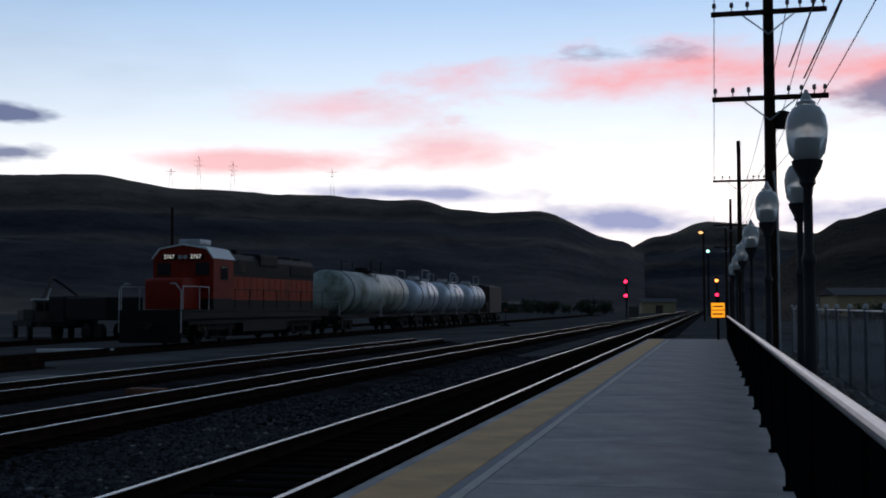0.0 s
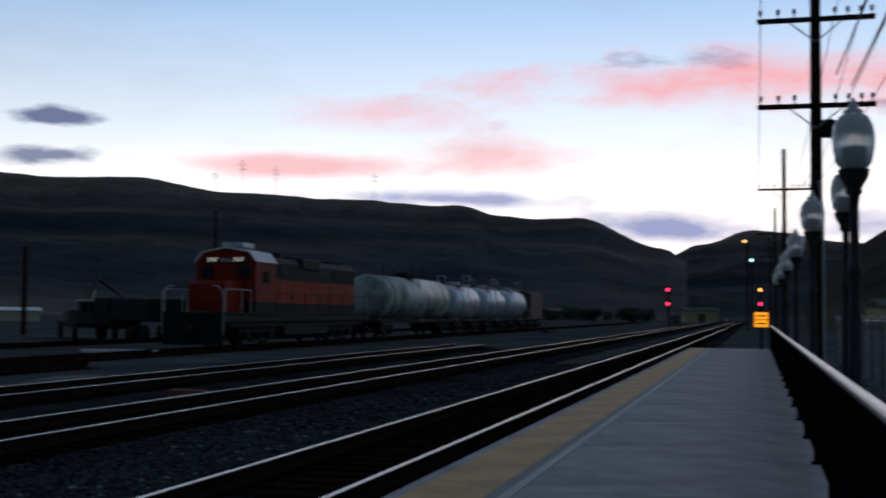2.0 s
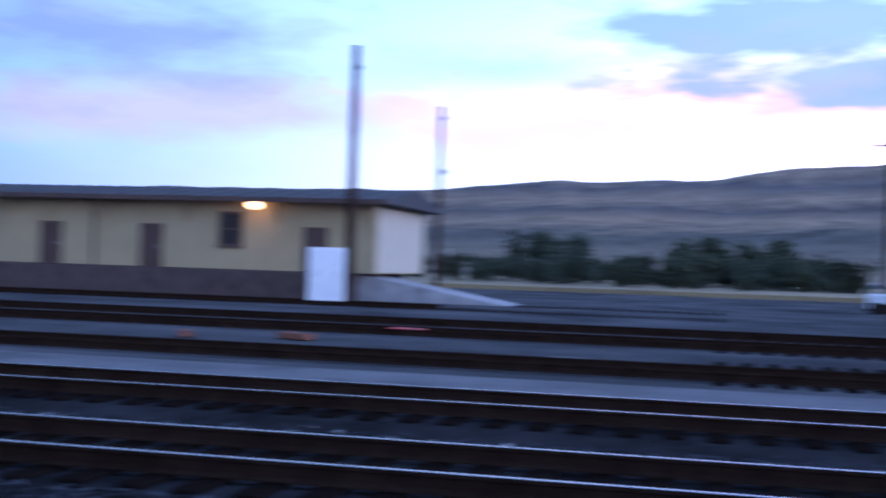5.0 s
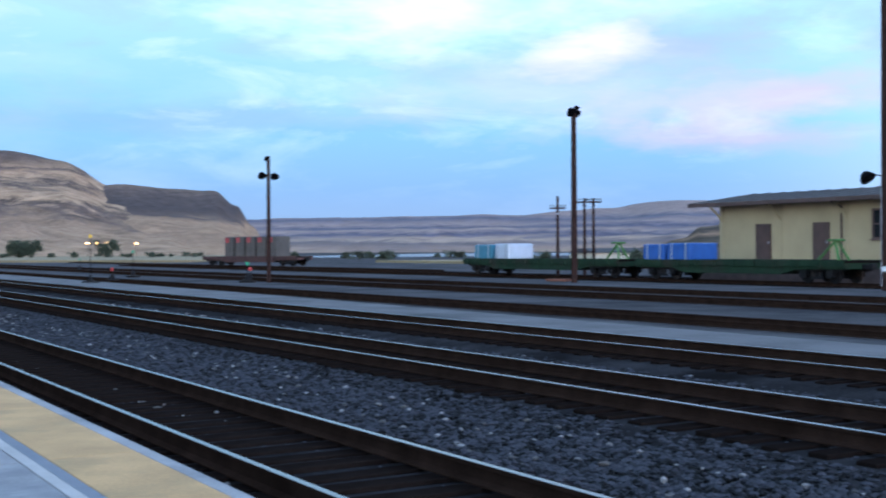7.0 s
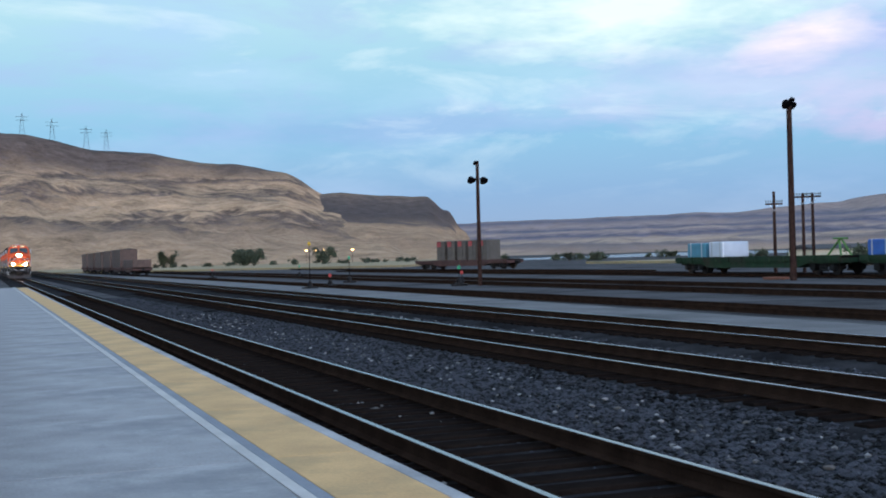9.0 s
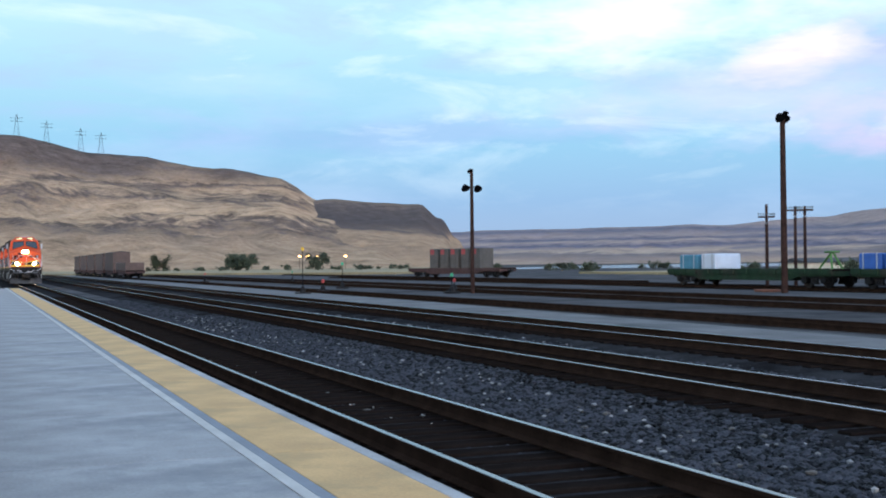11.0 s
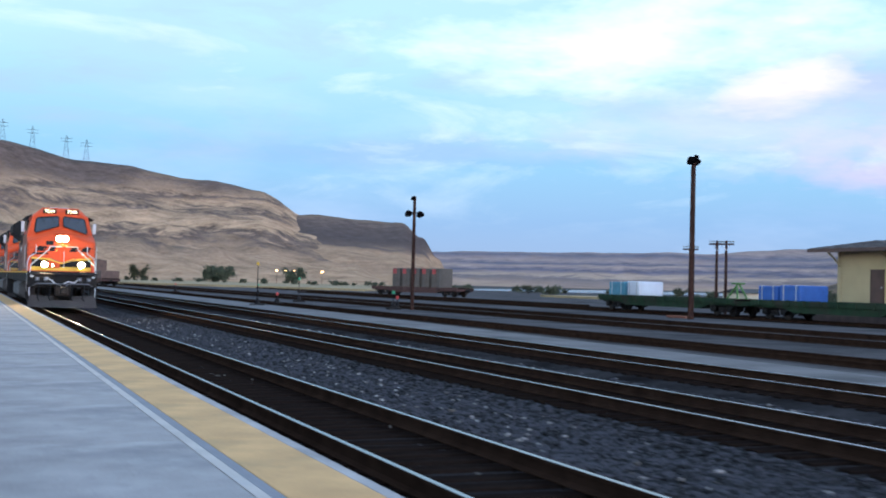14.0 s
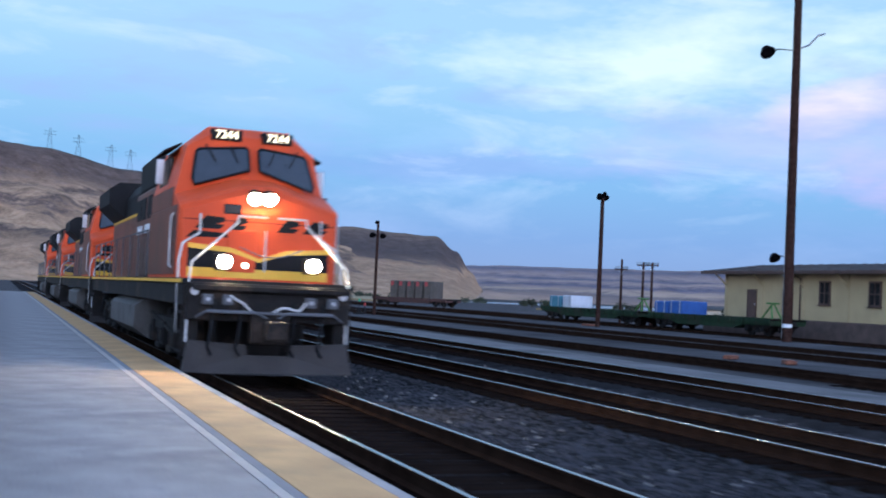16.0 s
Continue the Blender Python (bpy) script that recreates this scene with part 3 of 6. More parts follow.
def smoothstep(a, b, x):
    k = min(1, max(0, (x - a) / (b - a)))
    return k * k * (3 - 2 * k)


def ridge(name, material, label, base, crest, stops, steps=3, rugged=0.10, step=0.35, seed=0.0):
    """A range of hills: stops are bearing and height of the skyline in degrees; it climbs in terraces from base to crest."""
    bm = bmesh.new()
    a0, a1 = stops[0][0], stops[-1][0]
    n, rows_ = int((a1 - a0) / step), 34
    grid = []
    for i in range(n + 1):
        az = a0 + (a1 - a0) * i / n
        for (p, h), (q, k) in zip(stops, stops[1:]):
            if p <= az <= q:
                u = (az - p) / (q - p)
                el = h + (k - h) * (u * u * (3 - 2 * u))
                break
        el += 0.10 * noise.fractal((az * 0.35, seed, 2.0), 1.0, 2.0, 4) * min(1.0, el / 2)
        line = []
        for j in range(rows_ + 4):
            u = j / rows_
            r = base + (crest - base) * u
            p = bearing(az, r)
            if u <= 1:
                t = u * steps + 0.5 * noise.noise((p.x / 260, p.y / 260, seed))
                climb = (math.floor(t) + smoothstep(0.25, 0.8, t - math.floor(t))) / steps
                climb = 0.45 * u + 0.55 * max(0.0, min(1.0, climb))
                z = climb * math.tan(radians(el)) * r
                z += rugged * (1 - u) * min(1.0, u * 5) * math.tan(radians(el)) * r * noise.fractal((p.x / 100, p.y / 100, seed), 0.9, 2.1, 5)
                z = min(z, math.tan(radians(el)) * r)
            else:
                z = math.tan(radians(el)) * crest * (1 - (u - 1) * 4)
            line.append(bm.verts.new((p.x, p.y, z - 0.5)))
        grid.append(line)
    for a, b in zip(grid, grid[1:]):
        for j in range(len(a) - 1):
            bm.faces.new((a[j], b[j], b[j + 1], a[j + 1]))
    bmesh.ops.recalc_face_normals(bm, faces=bm.faces)
    ob = link(name, bm, material)
    for p in ob.data.polygons:
        p.use_smooth = True
    return tagged(ob, label, "hills", kind="structure")


ridge("hill_west", "hill_dim", "long grassy ridge with level basalt bands, backlit end painted near black", 420, 1500,
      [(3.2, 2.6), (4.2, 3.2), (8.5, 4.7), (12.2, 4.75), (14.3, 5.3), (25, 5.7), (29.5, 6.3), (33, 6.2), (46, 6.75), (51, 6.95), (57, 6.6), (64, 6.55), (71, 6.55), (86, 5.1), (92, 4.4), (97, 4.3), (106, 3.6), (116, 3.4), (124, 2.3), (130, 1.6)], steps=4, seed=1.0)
ridge("hill_northwest", "hill_dim", "rounded hill beyond the valley, painted dim as backlit", 1300, 2300, [(-12, 2.6), (-4, 3.5), (0.2, 4.05), (2.5, 3.4), (4.6, 2.6), (9, 2.0)], seed=5.0)
ridge("hill_right", "hill_dark", "scrub-covered slope above the line, painted near black as backlit", 130, 520, [(-60, 9), (-30, 8), (-14, 5.8), (-8, 4.7), (-6, 4.25), (-4.4, 3.4), (-3.2, 2.2), (-2.2, 0.6)], rugged=0.2, seed=8.0)
ridge("hill_east", "hill_tan", "tan dry-grass hill ending in a basalt cliff", 480, 1300,
      [(160.0, 0.6), (162.0, 2.0), (164.3, 3.2), (166.5, 4.3), (169, 4.75), (174.5, 5.4), (179, 6.2), (186, 7.0), (200, 7.4), (230, 6.5)], steps=3, rugged=0.34, step=0.25, seed=11.0)
ridge("butte", "butte", "dark basalt butte with a steep end above tan talus", 640, 1250, [(157.2, 0.5), (157.8, 1.3), (158.6, 2.3), (159.6, 3.0), (164.2, 3.25), (165.5, 3.1), (168.5, 1.2)], steps=2, rugged=0.3, step=0.15, seed=21.0)
ridge("hill_far", "hill_far", "low mottled hills across the river, haze painted in purple", 1500, 3000, [(120, 2.0), (128, 2.2), (134, 2.25), (138, 2.4), (141, 2.0), (146, 1.75), (151, 1.7), (158, 1.6), (164, 1.5)], rugged=0.2, seed=14.0)
ridge("rocky_knoll", "knoll", "dark rocky knoll behind the freight house", 120, 185, [(129, 0.6), (132, 1.5), (134.5, 2.0), (136.3, 1.75), (137.2, 1.2), (138.6, 0.9), (140.8, 0.3)], rugged=0.6, step=0.2, seed=17.0)

bm = bmesh.new()
prism(bm, [(-250, -330), (-110, -330), (-420, -700), (-700, -560)], -0.3, -0.22, "z")
prism(bm, [(-330, -250), (-330, 420), (-430, 420), (-430, -250)], -0.3, -0.22, "z")
tagged(link("water", bm, "water"), "still grey river beyond the yard", "river", kind="structure")
bm = bmesh.new()
prism(bm, [(-105, -260), (-75, -215), (-15, -300), (-20, -520), (-200, -520)], -0.32, 0.1, "z")
prism(bm, [(-96, -180), (-96, 60), (-170, 60), (-240, -180)], -0.32, 0.05, "z")
tagged(link("dry_grass", bm, "grass"), "dry yellow grass verge beyond the yard", "grass", kind="structure")
bm = bmesh.new()
prism(bm, [(-16.6, -420), (-16.2, -60), (-16.0, -10), (-16.4, 20), (-19.4, 20), (-19.6, -10), (-21.0, -60), (-24, -420)], -0.34, -0.255, "z")
tagged(link("service_road", bm, "pale"), "pale gravel service road between the tracks", "road", kind="structure")

# ---- platform ----
PX0, PX1, PY0, PY1, PZ = -2.79, 0.62, -90.0, 52.0, 0.2
platform = thing("platform", Matrix.Identity(4), "grey concrete station platform with a yellow tactile edge", "platform", kind="structure")
part("base", B(PX0 + 0.05, PX1 + 0.3, PY0, PY1, -0.7, PZ - 0.035), "concrete", platform)
slab = {}


def piece(name, key, maker, material, parent, m):
    if key not in slab:
        bm = maker()
        me = bpy.data.meshes.new(name)
        bm.normal_update()
        bm.to_mesh(me)
        bm.free()
        me.materials.append(M[material])
        slab[key] = me
    ob = new(name, slab[key])
    ob.parent, ob.matrix_basis = parent, m
    return ob


SL = 3.04
for i in range(int((PY1 - PY0) / SL)):
    y = PY1 - (i + 1) * SL
    piece("slab", "slab", lambda: B(-1.845, PX1 + 0.3, 0.006, SL - 0.006, -0.06, 0, 0.008), "concrete", platform, pose(0, y, PZ))
    piece("edge_tile", "edge", lambda: B(-2.67, -2.04, 0.004, SL - 0.004, -0.06, 0.004, 0.006), "yellow", platform, pose(0, y, PZ))
    piece("coping", "cope", lambda: B(-2.79, -2.675, 0.004, SL - 0.004, -0.12, 0.002, 0.01), "concrete", platform, pose(0, y, PZ))
part("white_line", B(-1.94, -1.85, PY0, PY1, PZ - 0.05, PZ + 0.002), "white_line", platform, "worn white safety line")
part("grey_band", B(-2.035, -1.945, PY0, PY1, PZ - 0.05, PZ + 0.001), "grey_line", platform)


# ---- tracks ----
def rail_mesh(y0, y1, top):
    """One rail: foot, web and head, as an extrusion along y."""
    bm = bmesh.new()
    if top:
        box(bm, -0.031, 0.031, y0, y1, -0.010, 0.0, 0.003)
    else:
        out = [(-0.07, -0.17), (0.07, -0.17), (0.07, -0.155), (0.012, -0.13), (0.012, -0.045), (0.036, -0.035), (0.036, -0.006),
               (-0.036, -0.006), (-0.036, -0.035), (-0.012, -0.045), (-0.012, -0.13), (-0.07, -0.155)]
        prism(bm, out, y0, y1, "y")
    return bm


tie_mesh = None


def track(x, y0, y1, tx=0.0, near=False, bright=True, label="wooden-tie railway track on dark ballast", turn=0.0):
    global tie_mesh
    t = thing("railway_track", pose(x, 0, 0 if x > -20 else -0.12, 0, 0, turn), label, "railway track", "yard tracks", kind="structure")
    for s in (-0.7535, 0.7535):
        r = rail_mesh(y0, y1, False)
        bmesh.ops.translate(r, verts=r.verts, vec=(s, 0, 0))
        rail = part("rail", r, "railside", t)
        h = rail_mesh(y0, y1, True)
        bmesh.ops.translate(h, verts=h.verts, vec=(s, 0, 0))
        part("rail_head", h, "railtop" if bright else "railside", rail, "bright worn running surface" if bright else "")
    bm = bmesh.new()
    prism(bm, [(-2.2, -0.33), (-1.35, -0.215), (1.35, -0.215), (2.2, -0.33)], y0, y1, "y")
    part("ballast_bed", bm, "ballast", t)
    if tie_mesh is None:
        b = B(-1.3, 1.3, -0.115, 0.115, -0.30, -0.172, 0.012)
        tie_mesh = bpy.data.meshes.new("tie")
        b.to_mesh(tie_mesh)
        b.free()
        tie_mesh.materials.append(M["tie"])
    rnd = random.Random(int(x * 100))
    n0, n1 = (max(y0, -75), min(y1, 70)) if near else (0, 0)
    y = n0
    while near and y < n1:
        ob = new("tie", tie_mesh)
        ob.parent, ob.matrix_basis = t, pose(rnd.uniform(-0.05, 0.05), y, rnd.uniform(-0.012, 0.008), 0, 0, rnd.uniform(-1.2, 1.2))
        y += 0.5
    rest = bmesh.new()
    for a, b in ((y0, n0), (n1, y1)):
        y = a
        while y < b and abs(y) < 260:
            box(rest, -1.3, 1.3, y - 0.115, y + 0.115, -0.3, -0.172)
            y += 0.55
    if len(rest.verts):
        tagged(part("far_ties", rest, "tie", t), kind="stuff")
    else:
        rest.free()
    return t


T1, T2, T3 = -4.41, -9.75, -14.45
track(T1, -420, 420, near=True)
track(T2, -420, 420, near=True)
track(T3, -420, 60, near=True)
track(-22.2, -420, 35, bright=False)
track(-25.0, 25, 260, bright=False)
track(-30.8, -300, 30, bright=False)
track(-36.0, -300, 130, bright=False)
track(-49.5, -170, -12, bright=False)
track(-57.2, -230, -95, bright=False, turn=0.0)

# loose stones: near ones between the tracks, and on the shoulders
rnd = random.Random(7)
verts, faces = [], []
ico = [Vector(v).normalized() for v in ((0, 0, 1), (0.9, 0, 0.4), (0.27, 0.85, 0.4), (-0.72, 0.52, 0.4), (-0.72, -0.52, 0.4), (0.27, -0.85, 0.4), (0.3, 0.5, -0.6), (-0.6, 0, -0.6), (0.3, -0.5, -0.6))]
tri = ((0, 1, 2), (0, 2, 3), (0, 3, 4), (0, 4, 5), (0, 5, 1), (1, 6, 2), (2, 6, 3), (3, 6, 7), (3, 7, 4), (4, 7, 8), (4, 8, 5), (5, 8, 1), (1, 8, 6))


def scatter(x0, x1, y0, y1, count, size, z, z1=None):
    for _ in range(count):
        k = rnd.random()
        y = y0 + (y1 - y0) * k
        x = rnd.uniform(x0, x1)
        rise = z if z1 is None else z + (z1 - z) * (x - x0) / (x1 - x0)
        s = size * rnd.uniform(0.5, 1.5)
        turn, base = rnd.uniform(0, 6.28), len(verts)
        c, sn = math.cos(turn), math.sin(turn)
        sx, sy, sz = s * rnd.uniform(0.7, 1.3), s * rnd.uniform(0.7, 1.3), s * rnd.uniform(0.5, 0.9)
        for v in ico:
            px, py = v.x * sx, v.y * sy
            verts.append((x + px * c - py * sn, y + px * sn + py * c, rise + v.z * sz))
        faces.extend(tuple(base + i for i in f) for f in tri)


scatter(-8.75, -5.5, -34, -4, 36000, 0.040, -0.30)
scatter(-8.5, -5.7, -70, -34, 9000, 0.045, -0.30)
scatter(-13.3, -11.0, -60, -4, 9000, 0.045, -0.30)
scatter(-5.6, -3.2, -40, 30, 12000, 0.03, -0.235)
scatter(-10.9, -8.6, -50, 30, 9000, 0.03, -0.235)
scatter(-8.75, -5.5, -4, 18, 26000, 0.040, -0.30)
scatter(-8.5, -5.7, 18, 45, 5000, 0.045, -0.30)
scatter(-13.3, -11.0, -4, 14, 4000, 0.045, -0.30)
for tx in (T1, T2):     # shoulders of the two nearest beds
    scatter(tx - 2.2, tx - 1.36, -45, 24, 13000 if tx == T1 else 7000, 0.034, -0.325, -0.215)
    if tx == T2:
        scatter(tx + 1.36, tx + 2.2, -45, 24, 13000, 0.034, -0.215, -0.325)
me = bpy.data.meshes.new("loose_ballast")
me.from_pydata(verts, [], faces)
me.materials.append(M["stone"])
tagged(new("loose_ballast", me), "loose crushed grey ballast stones", "gravel", kind="stuff")
verts, faces = [], []
scatter(-8.7, -5.5, -45, 18, 650, 0.034, -0.275)
scatter(-13.3, -11.0, -45, 14, 250, 0.04, -0.28)
scatter(-5.5, -3.3, -40, 18, 160, 0.026, -0.205)
me = bpy.data.meshes.new("pale_chips")
me.from_pydata(verts, [], faces)
me.materials.append(M["chip"])
tagged(new("pale_chips", me), "scattered pale chips among the dark ballast", "gravel", kind="stuff")


# ---- locomotives ----
def wheelset(parent, y, r=0.5):
    for s in (-0.78, 0.78):
        bm = bmesh.new()
        rod(bm, (s - 0.07, y, r), (s + 0.07, y, r), r, seg=24)
        rod(bm, (s - 0.10, y, r), (s + 0.10, y, r), r * 0.4, seg=16)
        part("wheel", bm, "frame", parent, smooth=True)


def bogie(parent, y, axles=(-1.4, 1.4), r=0.5):
    me = bpy.data.meshes.new("bogie")
    bm = bmesh.new()
    lo, hi = axles[0] - 0.75, axles[-1] + 0.75
    for s in (-1.08, 1.08):
        box(bm, s - 0.09, s + 0.09, y + lo, y + hi, 0.62, 0.92, 0.03)
        for a in axles:
            box(bm, s - 0.15, s + 0.15, y + a - 0.24, y + a + 0.24, 0.32, 0.80, 0.03)
            rod(bm, (s - 0.18, y + a, r), (s + 0.18, y + a, r), 0.16, seg=14)
        for a, c in zip(axles, axles[1:]):
            for k in (0.36, 0.5, 0.64):
                rod(bm, (s, y + a + (c - a) * k, 0.30), (s, y + a + (c - a) * k, 0.64), 0.09, seg=10)
            box(bm, s - 0.12, s + 0.12, y + a + 0.55, y + c - 0.55, 0.22, 0.34, 0.02)
        rod(bm, (s * 1.1, y + lo + 0.3, 0.95), (s * 1.1, y + hi - 0.3, 0.55), 0.04)
    box(bm, -1.0, 1.0, y - 0.3, y + 0.3, 0.6, 1.0, 0.03)
    bm.to_mesh(me)
    bm.free()
    me.materials.append(M["frame"])
    b = new("bogie", me)
    b.parent = parent
    for a in axles:
        wheelset(b, y + a, r)
    return b


def coupler(parent, y, s):
    bm = bmesh.new()
    box(bm, -0.12, 0.12, min(y, y + s * 0.55), max(y, y + s * 0.55), 0.74, 1.0, 0.03)
    box(bm, -0.2, 0.16, min(y + s * 0.4, y + s * 0.75), max(y + s * 0.4, y + s * 0.75), 0.7, 1.04, 0.05)
    part("coupler", bm, "frame", parent)


def railing(parent, x, ys, z0, z1, mat_="grab", r=0.02):
    part("handrail", rods([(x, ys[0], z1)] + [(x, y, z1) for y in ys[1:]], r), mat_, parent)
    for y in ys:
        part("stanchion", rods([(x, y, z0), (x, y, z1)], r), mat_, parent)


def steps(parent, y, x, mat_="frame"):
    k = math.copysign(1, x)
    bm = bmesh.new()
    prism(bm, [(x, y - 0.33), (x, y - 0.30), (x - 0.26 * k, y - 0.30), (x - 0.26 * k, y + 0.30), (x, y + 0.30), (x, y + 0.33), (x - 0.29 * k, y + 0.33), (x - 0.29 * k, y - 0.33)], 0.38, 1.6, "z")
    well = part("step_well", bm, mat_, parent)
    for i in range(4):
        part("tread", B(min(x, x - 0.26 * k), max(x, x - 0.26 * k), y - 0.3, y + 0.3, 0.42 + i * 0.34, 0.46 + i * 0.34), mat_, well)


def road_engine(m, label, number, lit):
    """A six-axle wide-cab freight engine; its nose is at y = 0 and it looks along +y."""
    g = thing("locomotive", m, label, "locomotive", "approaching train")
    part("underframe", B(-1.5, 1.5, -20.6, 1.15, 1.25, 1.62, 0.03), "frame", g)
    part("walkway_edge", B(-1.53, 1.53, -20.6, 1.17, 1.62, 1.72, 0.01), "black", g)
    # cab with a broad blunt nose, lofted through cross sections
    bm = bmesh.new()
    loft = []
    for y, half in ((0.06, ((1.40, 1.72), (1.42, 2.96), (0.84, 3.15), (0.30, 3.31))), (0.0, ((1.45, 1.72), (1.47, 3.03), (0.86, 3.23), (0.32, 3.41))),
                    (-0.12, ((1.49, 1.72), (1.49, 3.09), (0.88, 3.30), (0.33, 3.49))), (-0.75, ((1.49, 1.72), (1.49, 3.30), (0.90, 3.48), (0.35, 3.66))),
                    (-1.25, ((1.49, 1.72), (1.46, 3.46), (1.24, 4.26), (0.80, 4.52))), (-1.60, ((1.49, 1.72), (1.46, 3.48), (1.25, 4.34), (0.80, 4.72))),
                    (-4.30, ((1.49, 1.72), (1.46, 3.48), (1.25, 4.34), (0.80, 4.72)))):
        pts = list(half) + [(-x, z) for x, z in half[::-1]]
        loft.append([bm.verts.new((x, y, z)) for x, z in pts])
    for a, c in zip(loft, loft[1:]):
        for k in range(8):
            bm.faces.new((a[k], a[(k + 1) % 8], c[(k + 1) % 8], c[k]))
    bm.faces.new(loft[0]), bm.faces.new(loft[-1][::-1])
    bmesh.ops.recalc_face_normals(bm, faces=bm.faces)
    part("cab", bm, "orange", g, "bright orange wide-nose cab")
    part("roof_hatch", B(-0.45, 0.45, -3.4, -2.2, 4.66, 4.78, 0.04), "steel", g)
    # windscreen: two panes on the slope above the nose
    def rake(bm, proud):
        """Lay a flat outline on the raked cab front: each point slides back with its height above the gabled nose."""
        for v in bm.verts:
            v.co.y += -0.74 + proud - 0.57 * (v.co.z - (3.67 - 0.26 * abs(v.co.x)))
        bmesh.ops.recalc_face_normals(bm, faces=bm.faces)
        return bm

    for s in (-1, 1):
        pane = part("windscreen", rake(prism(bmesh.new(), [(s * 0.10, 3.84), (s * 1.13, 3.50), (s * 1.17, 3.62), (s * 1.08, 4.16), (s * 1.02, 4.22), (s * 0.16, 4.30), (s * 0.10, 4.25)], -0.03, 0.03, "y"), 0.05), "glass", g, "dark sloping windscreen pane")
        edge = [(s * 0.10, 3.84), (s * 1.13, 3.50), (s * 1.17, 3.62), (s * 1.08, 4.16), (s * 1.02, 4.22), (s * 0.16, 4.30), (s * 0.10, 4.25), (s * 0.10, 3.84)]
        part("gasket", rake(rods([(x, 0, z) for x, z in edge], 0.028, 6), 0.08), "black", pane)
        for x0, x1 in ((0.45, 0.30), (0.90, 0.72)):
            part("wiper", rake(rods([(s * x0, 0, 4.31), (s * (x0 + x1) / 2, 0, 4.15), (s * x1, 0, 3.98)], 0.014, 6), 0.11), "black", pane)
        nb = part("number_board", B(s * 0.50 - 0.30, s * 0.50 + 0.30, -1.70, -1.16, 4.42, 4.64, 0.02), "black", g)
        lettering("number_text", number, 0.22, pose(s * 0.50, -1.145, 4.53) @ FACE_PY, "numboard" if lit else "whitepaint", nb)
        # side windows, mirror and shade
        part("side_window", B(s * 1.38 - 0.06, s * 1.38 + 0.06, -3.6, -2.3, 3.55, 4.12, 0.03), "darkglass", g)
        sh = bmesh.new()
        prism(sh, [(1.25, 4.36), (1.58, 4.20), (1.58, 4.23), (1.25, 4.40)], -3.9, -1.9, "y")
        if s < 0:
            bmesh.ops.scale(sh, verts=sh.verts, vec=(-1, 1, 1))
            bmesh.ops.reverse_faces(sh, faces=sh.faces)
        part("sun_shade", sh, "black", g)
        part("mirror", B(s * 1.62 - 0.08, s * 1.62 + 0.08, -2.12, -2.06, 3.55, 4.05, 0.02), "steel", g)
        # cab sides: shade is put into the paint, darker than the nose
        side = part("cab_side", B(s * 1.50 - 0.02, s * 1.50 + 0.015, -4.28, -0.16, 1.78, 3.06, 0.01), "shaded_grimy", g, "cab side panel darkened by painted shade and grime")
        part("cab_side_upper", B(s * 1.485 - 0.02, s * 1.485 + 0.01, -4.28, -1.0, 3.07, 3.44, 0.01), "shaded_grimy", g)
        part("side_door", B(s * 1.515 - 0.01, s * 1.515 + 0.015, -1.05, -0.45, 1.85, 3.0, 0.01), "shaded_grimy", side)
        part("grab_iron", rods([(s * 1.53, -0.36, 1.9), (s * 1.58, -0.36, 1.95), (s * 1.58, -0.36, 2.85), (s * 1.53, -0.36, 2.9)], 0.018), "grab", side)
    # nose: headlight pair, door, dark winged emblem, stripes
    hl = bmesh.new()
    for s in (-0.13, 0.13):
        rod(hl, (s, -0.14, 3.28), (s, 0.13, 3.24), 0.16, seg=20)
    housing = part("headlight_housing", hl, "black", g, smooth=True)
    lens = bmesh.new()
    for s in (-0.13, 0.13):
        rod(lens, (s * 1.0, 0.125, 3.24), (s * 1.0, 0.145, 3.24), 0.125, seg=20)
    part("headlight", lens, "headlight" if lit else "glass", housing, "pair of blazing headlights" if lit else "unlit headlights")
    part("nose_window", B(0.36, 0.70, -0.02, 0.075, 2.92, 3.12, 0.03), "darkglass", g)
    part("seam", B(-1.41, 1.41, 0.03, 0.064, 2.795, 2.81), "black", g)
    part("nose_door", B(0.05, 0.62, 0.0, 0.072, 1.85, 2.66, 0.03), "orange", g)
    em = bmesh.new()
    for x, w in ((1.20, 0.52), (0.60, 0.34), (-0.30, 0.40), (-0.80, 0.46)):
        prism(em, [(x, 2.64), (x - w + 0.08, 2.64), (x - w, 2.69), (x - w, 2.73), (x - w + 0.14, 2.73), (x - w - 0.02, 2.78), (x - w - 0.02, 2.86), (x - 0.20, 2.88)], 0.02, 0.068, "y")
    prism(em, [(1.36, 2.47), (0.28, 2.50), (0.20, 2.56), (1.22, 2.60)], 0.02, 0.068, "y")
    part("emblem", em, "black", g, "dark slanted winged emblem across the nose")
    st = bmesh.new()
    prism(st, [(-1.31, 1.76), (1.31, 1.76), (1.31, 1.93), (-1.31, 1.93)], -0.02, 0.068, "y")
    part("stripe", st, "ylw", g)
    st = bmesh.new()
    prism(st, [(-1.31, 1.93), (1.31, 1.93), (1.31, 2.28), (0.5, 2.22), (0.0, 2.06), (-0.5, 2.22), (-1.31, 2.28)], -0.02, 0.070, "y")
    part("stripe", st, "black", g)
    st = bmesh.new()
    for k in (-1, 1):
        pts = [(k * 1.31, 2.28), (k * 0.5, 2.22), (0.0, 2.06), (0.0, 2.13), (k * 0.5, 2.31), (k * 1.31, 2.37)]
        prism(st, pts, -0.02, 0.073, "y")
    part("stripe", st, "ylw", g)
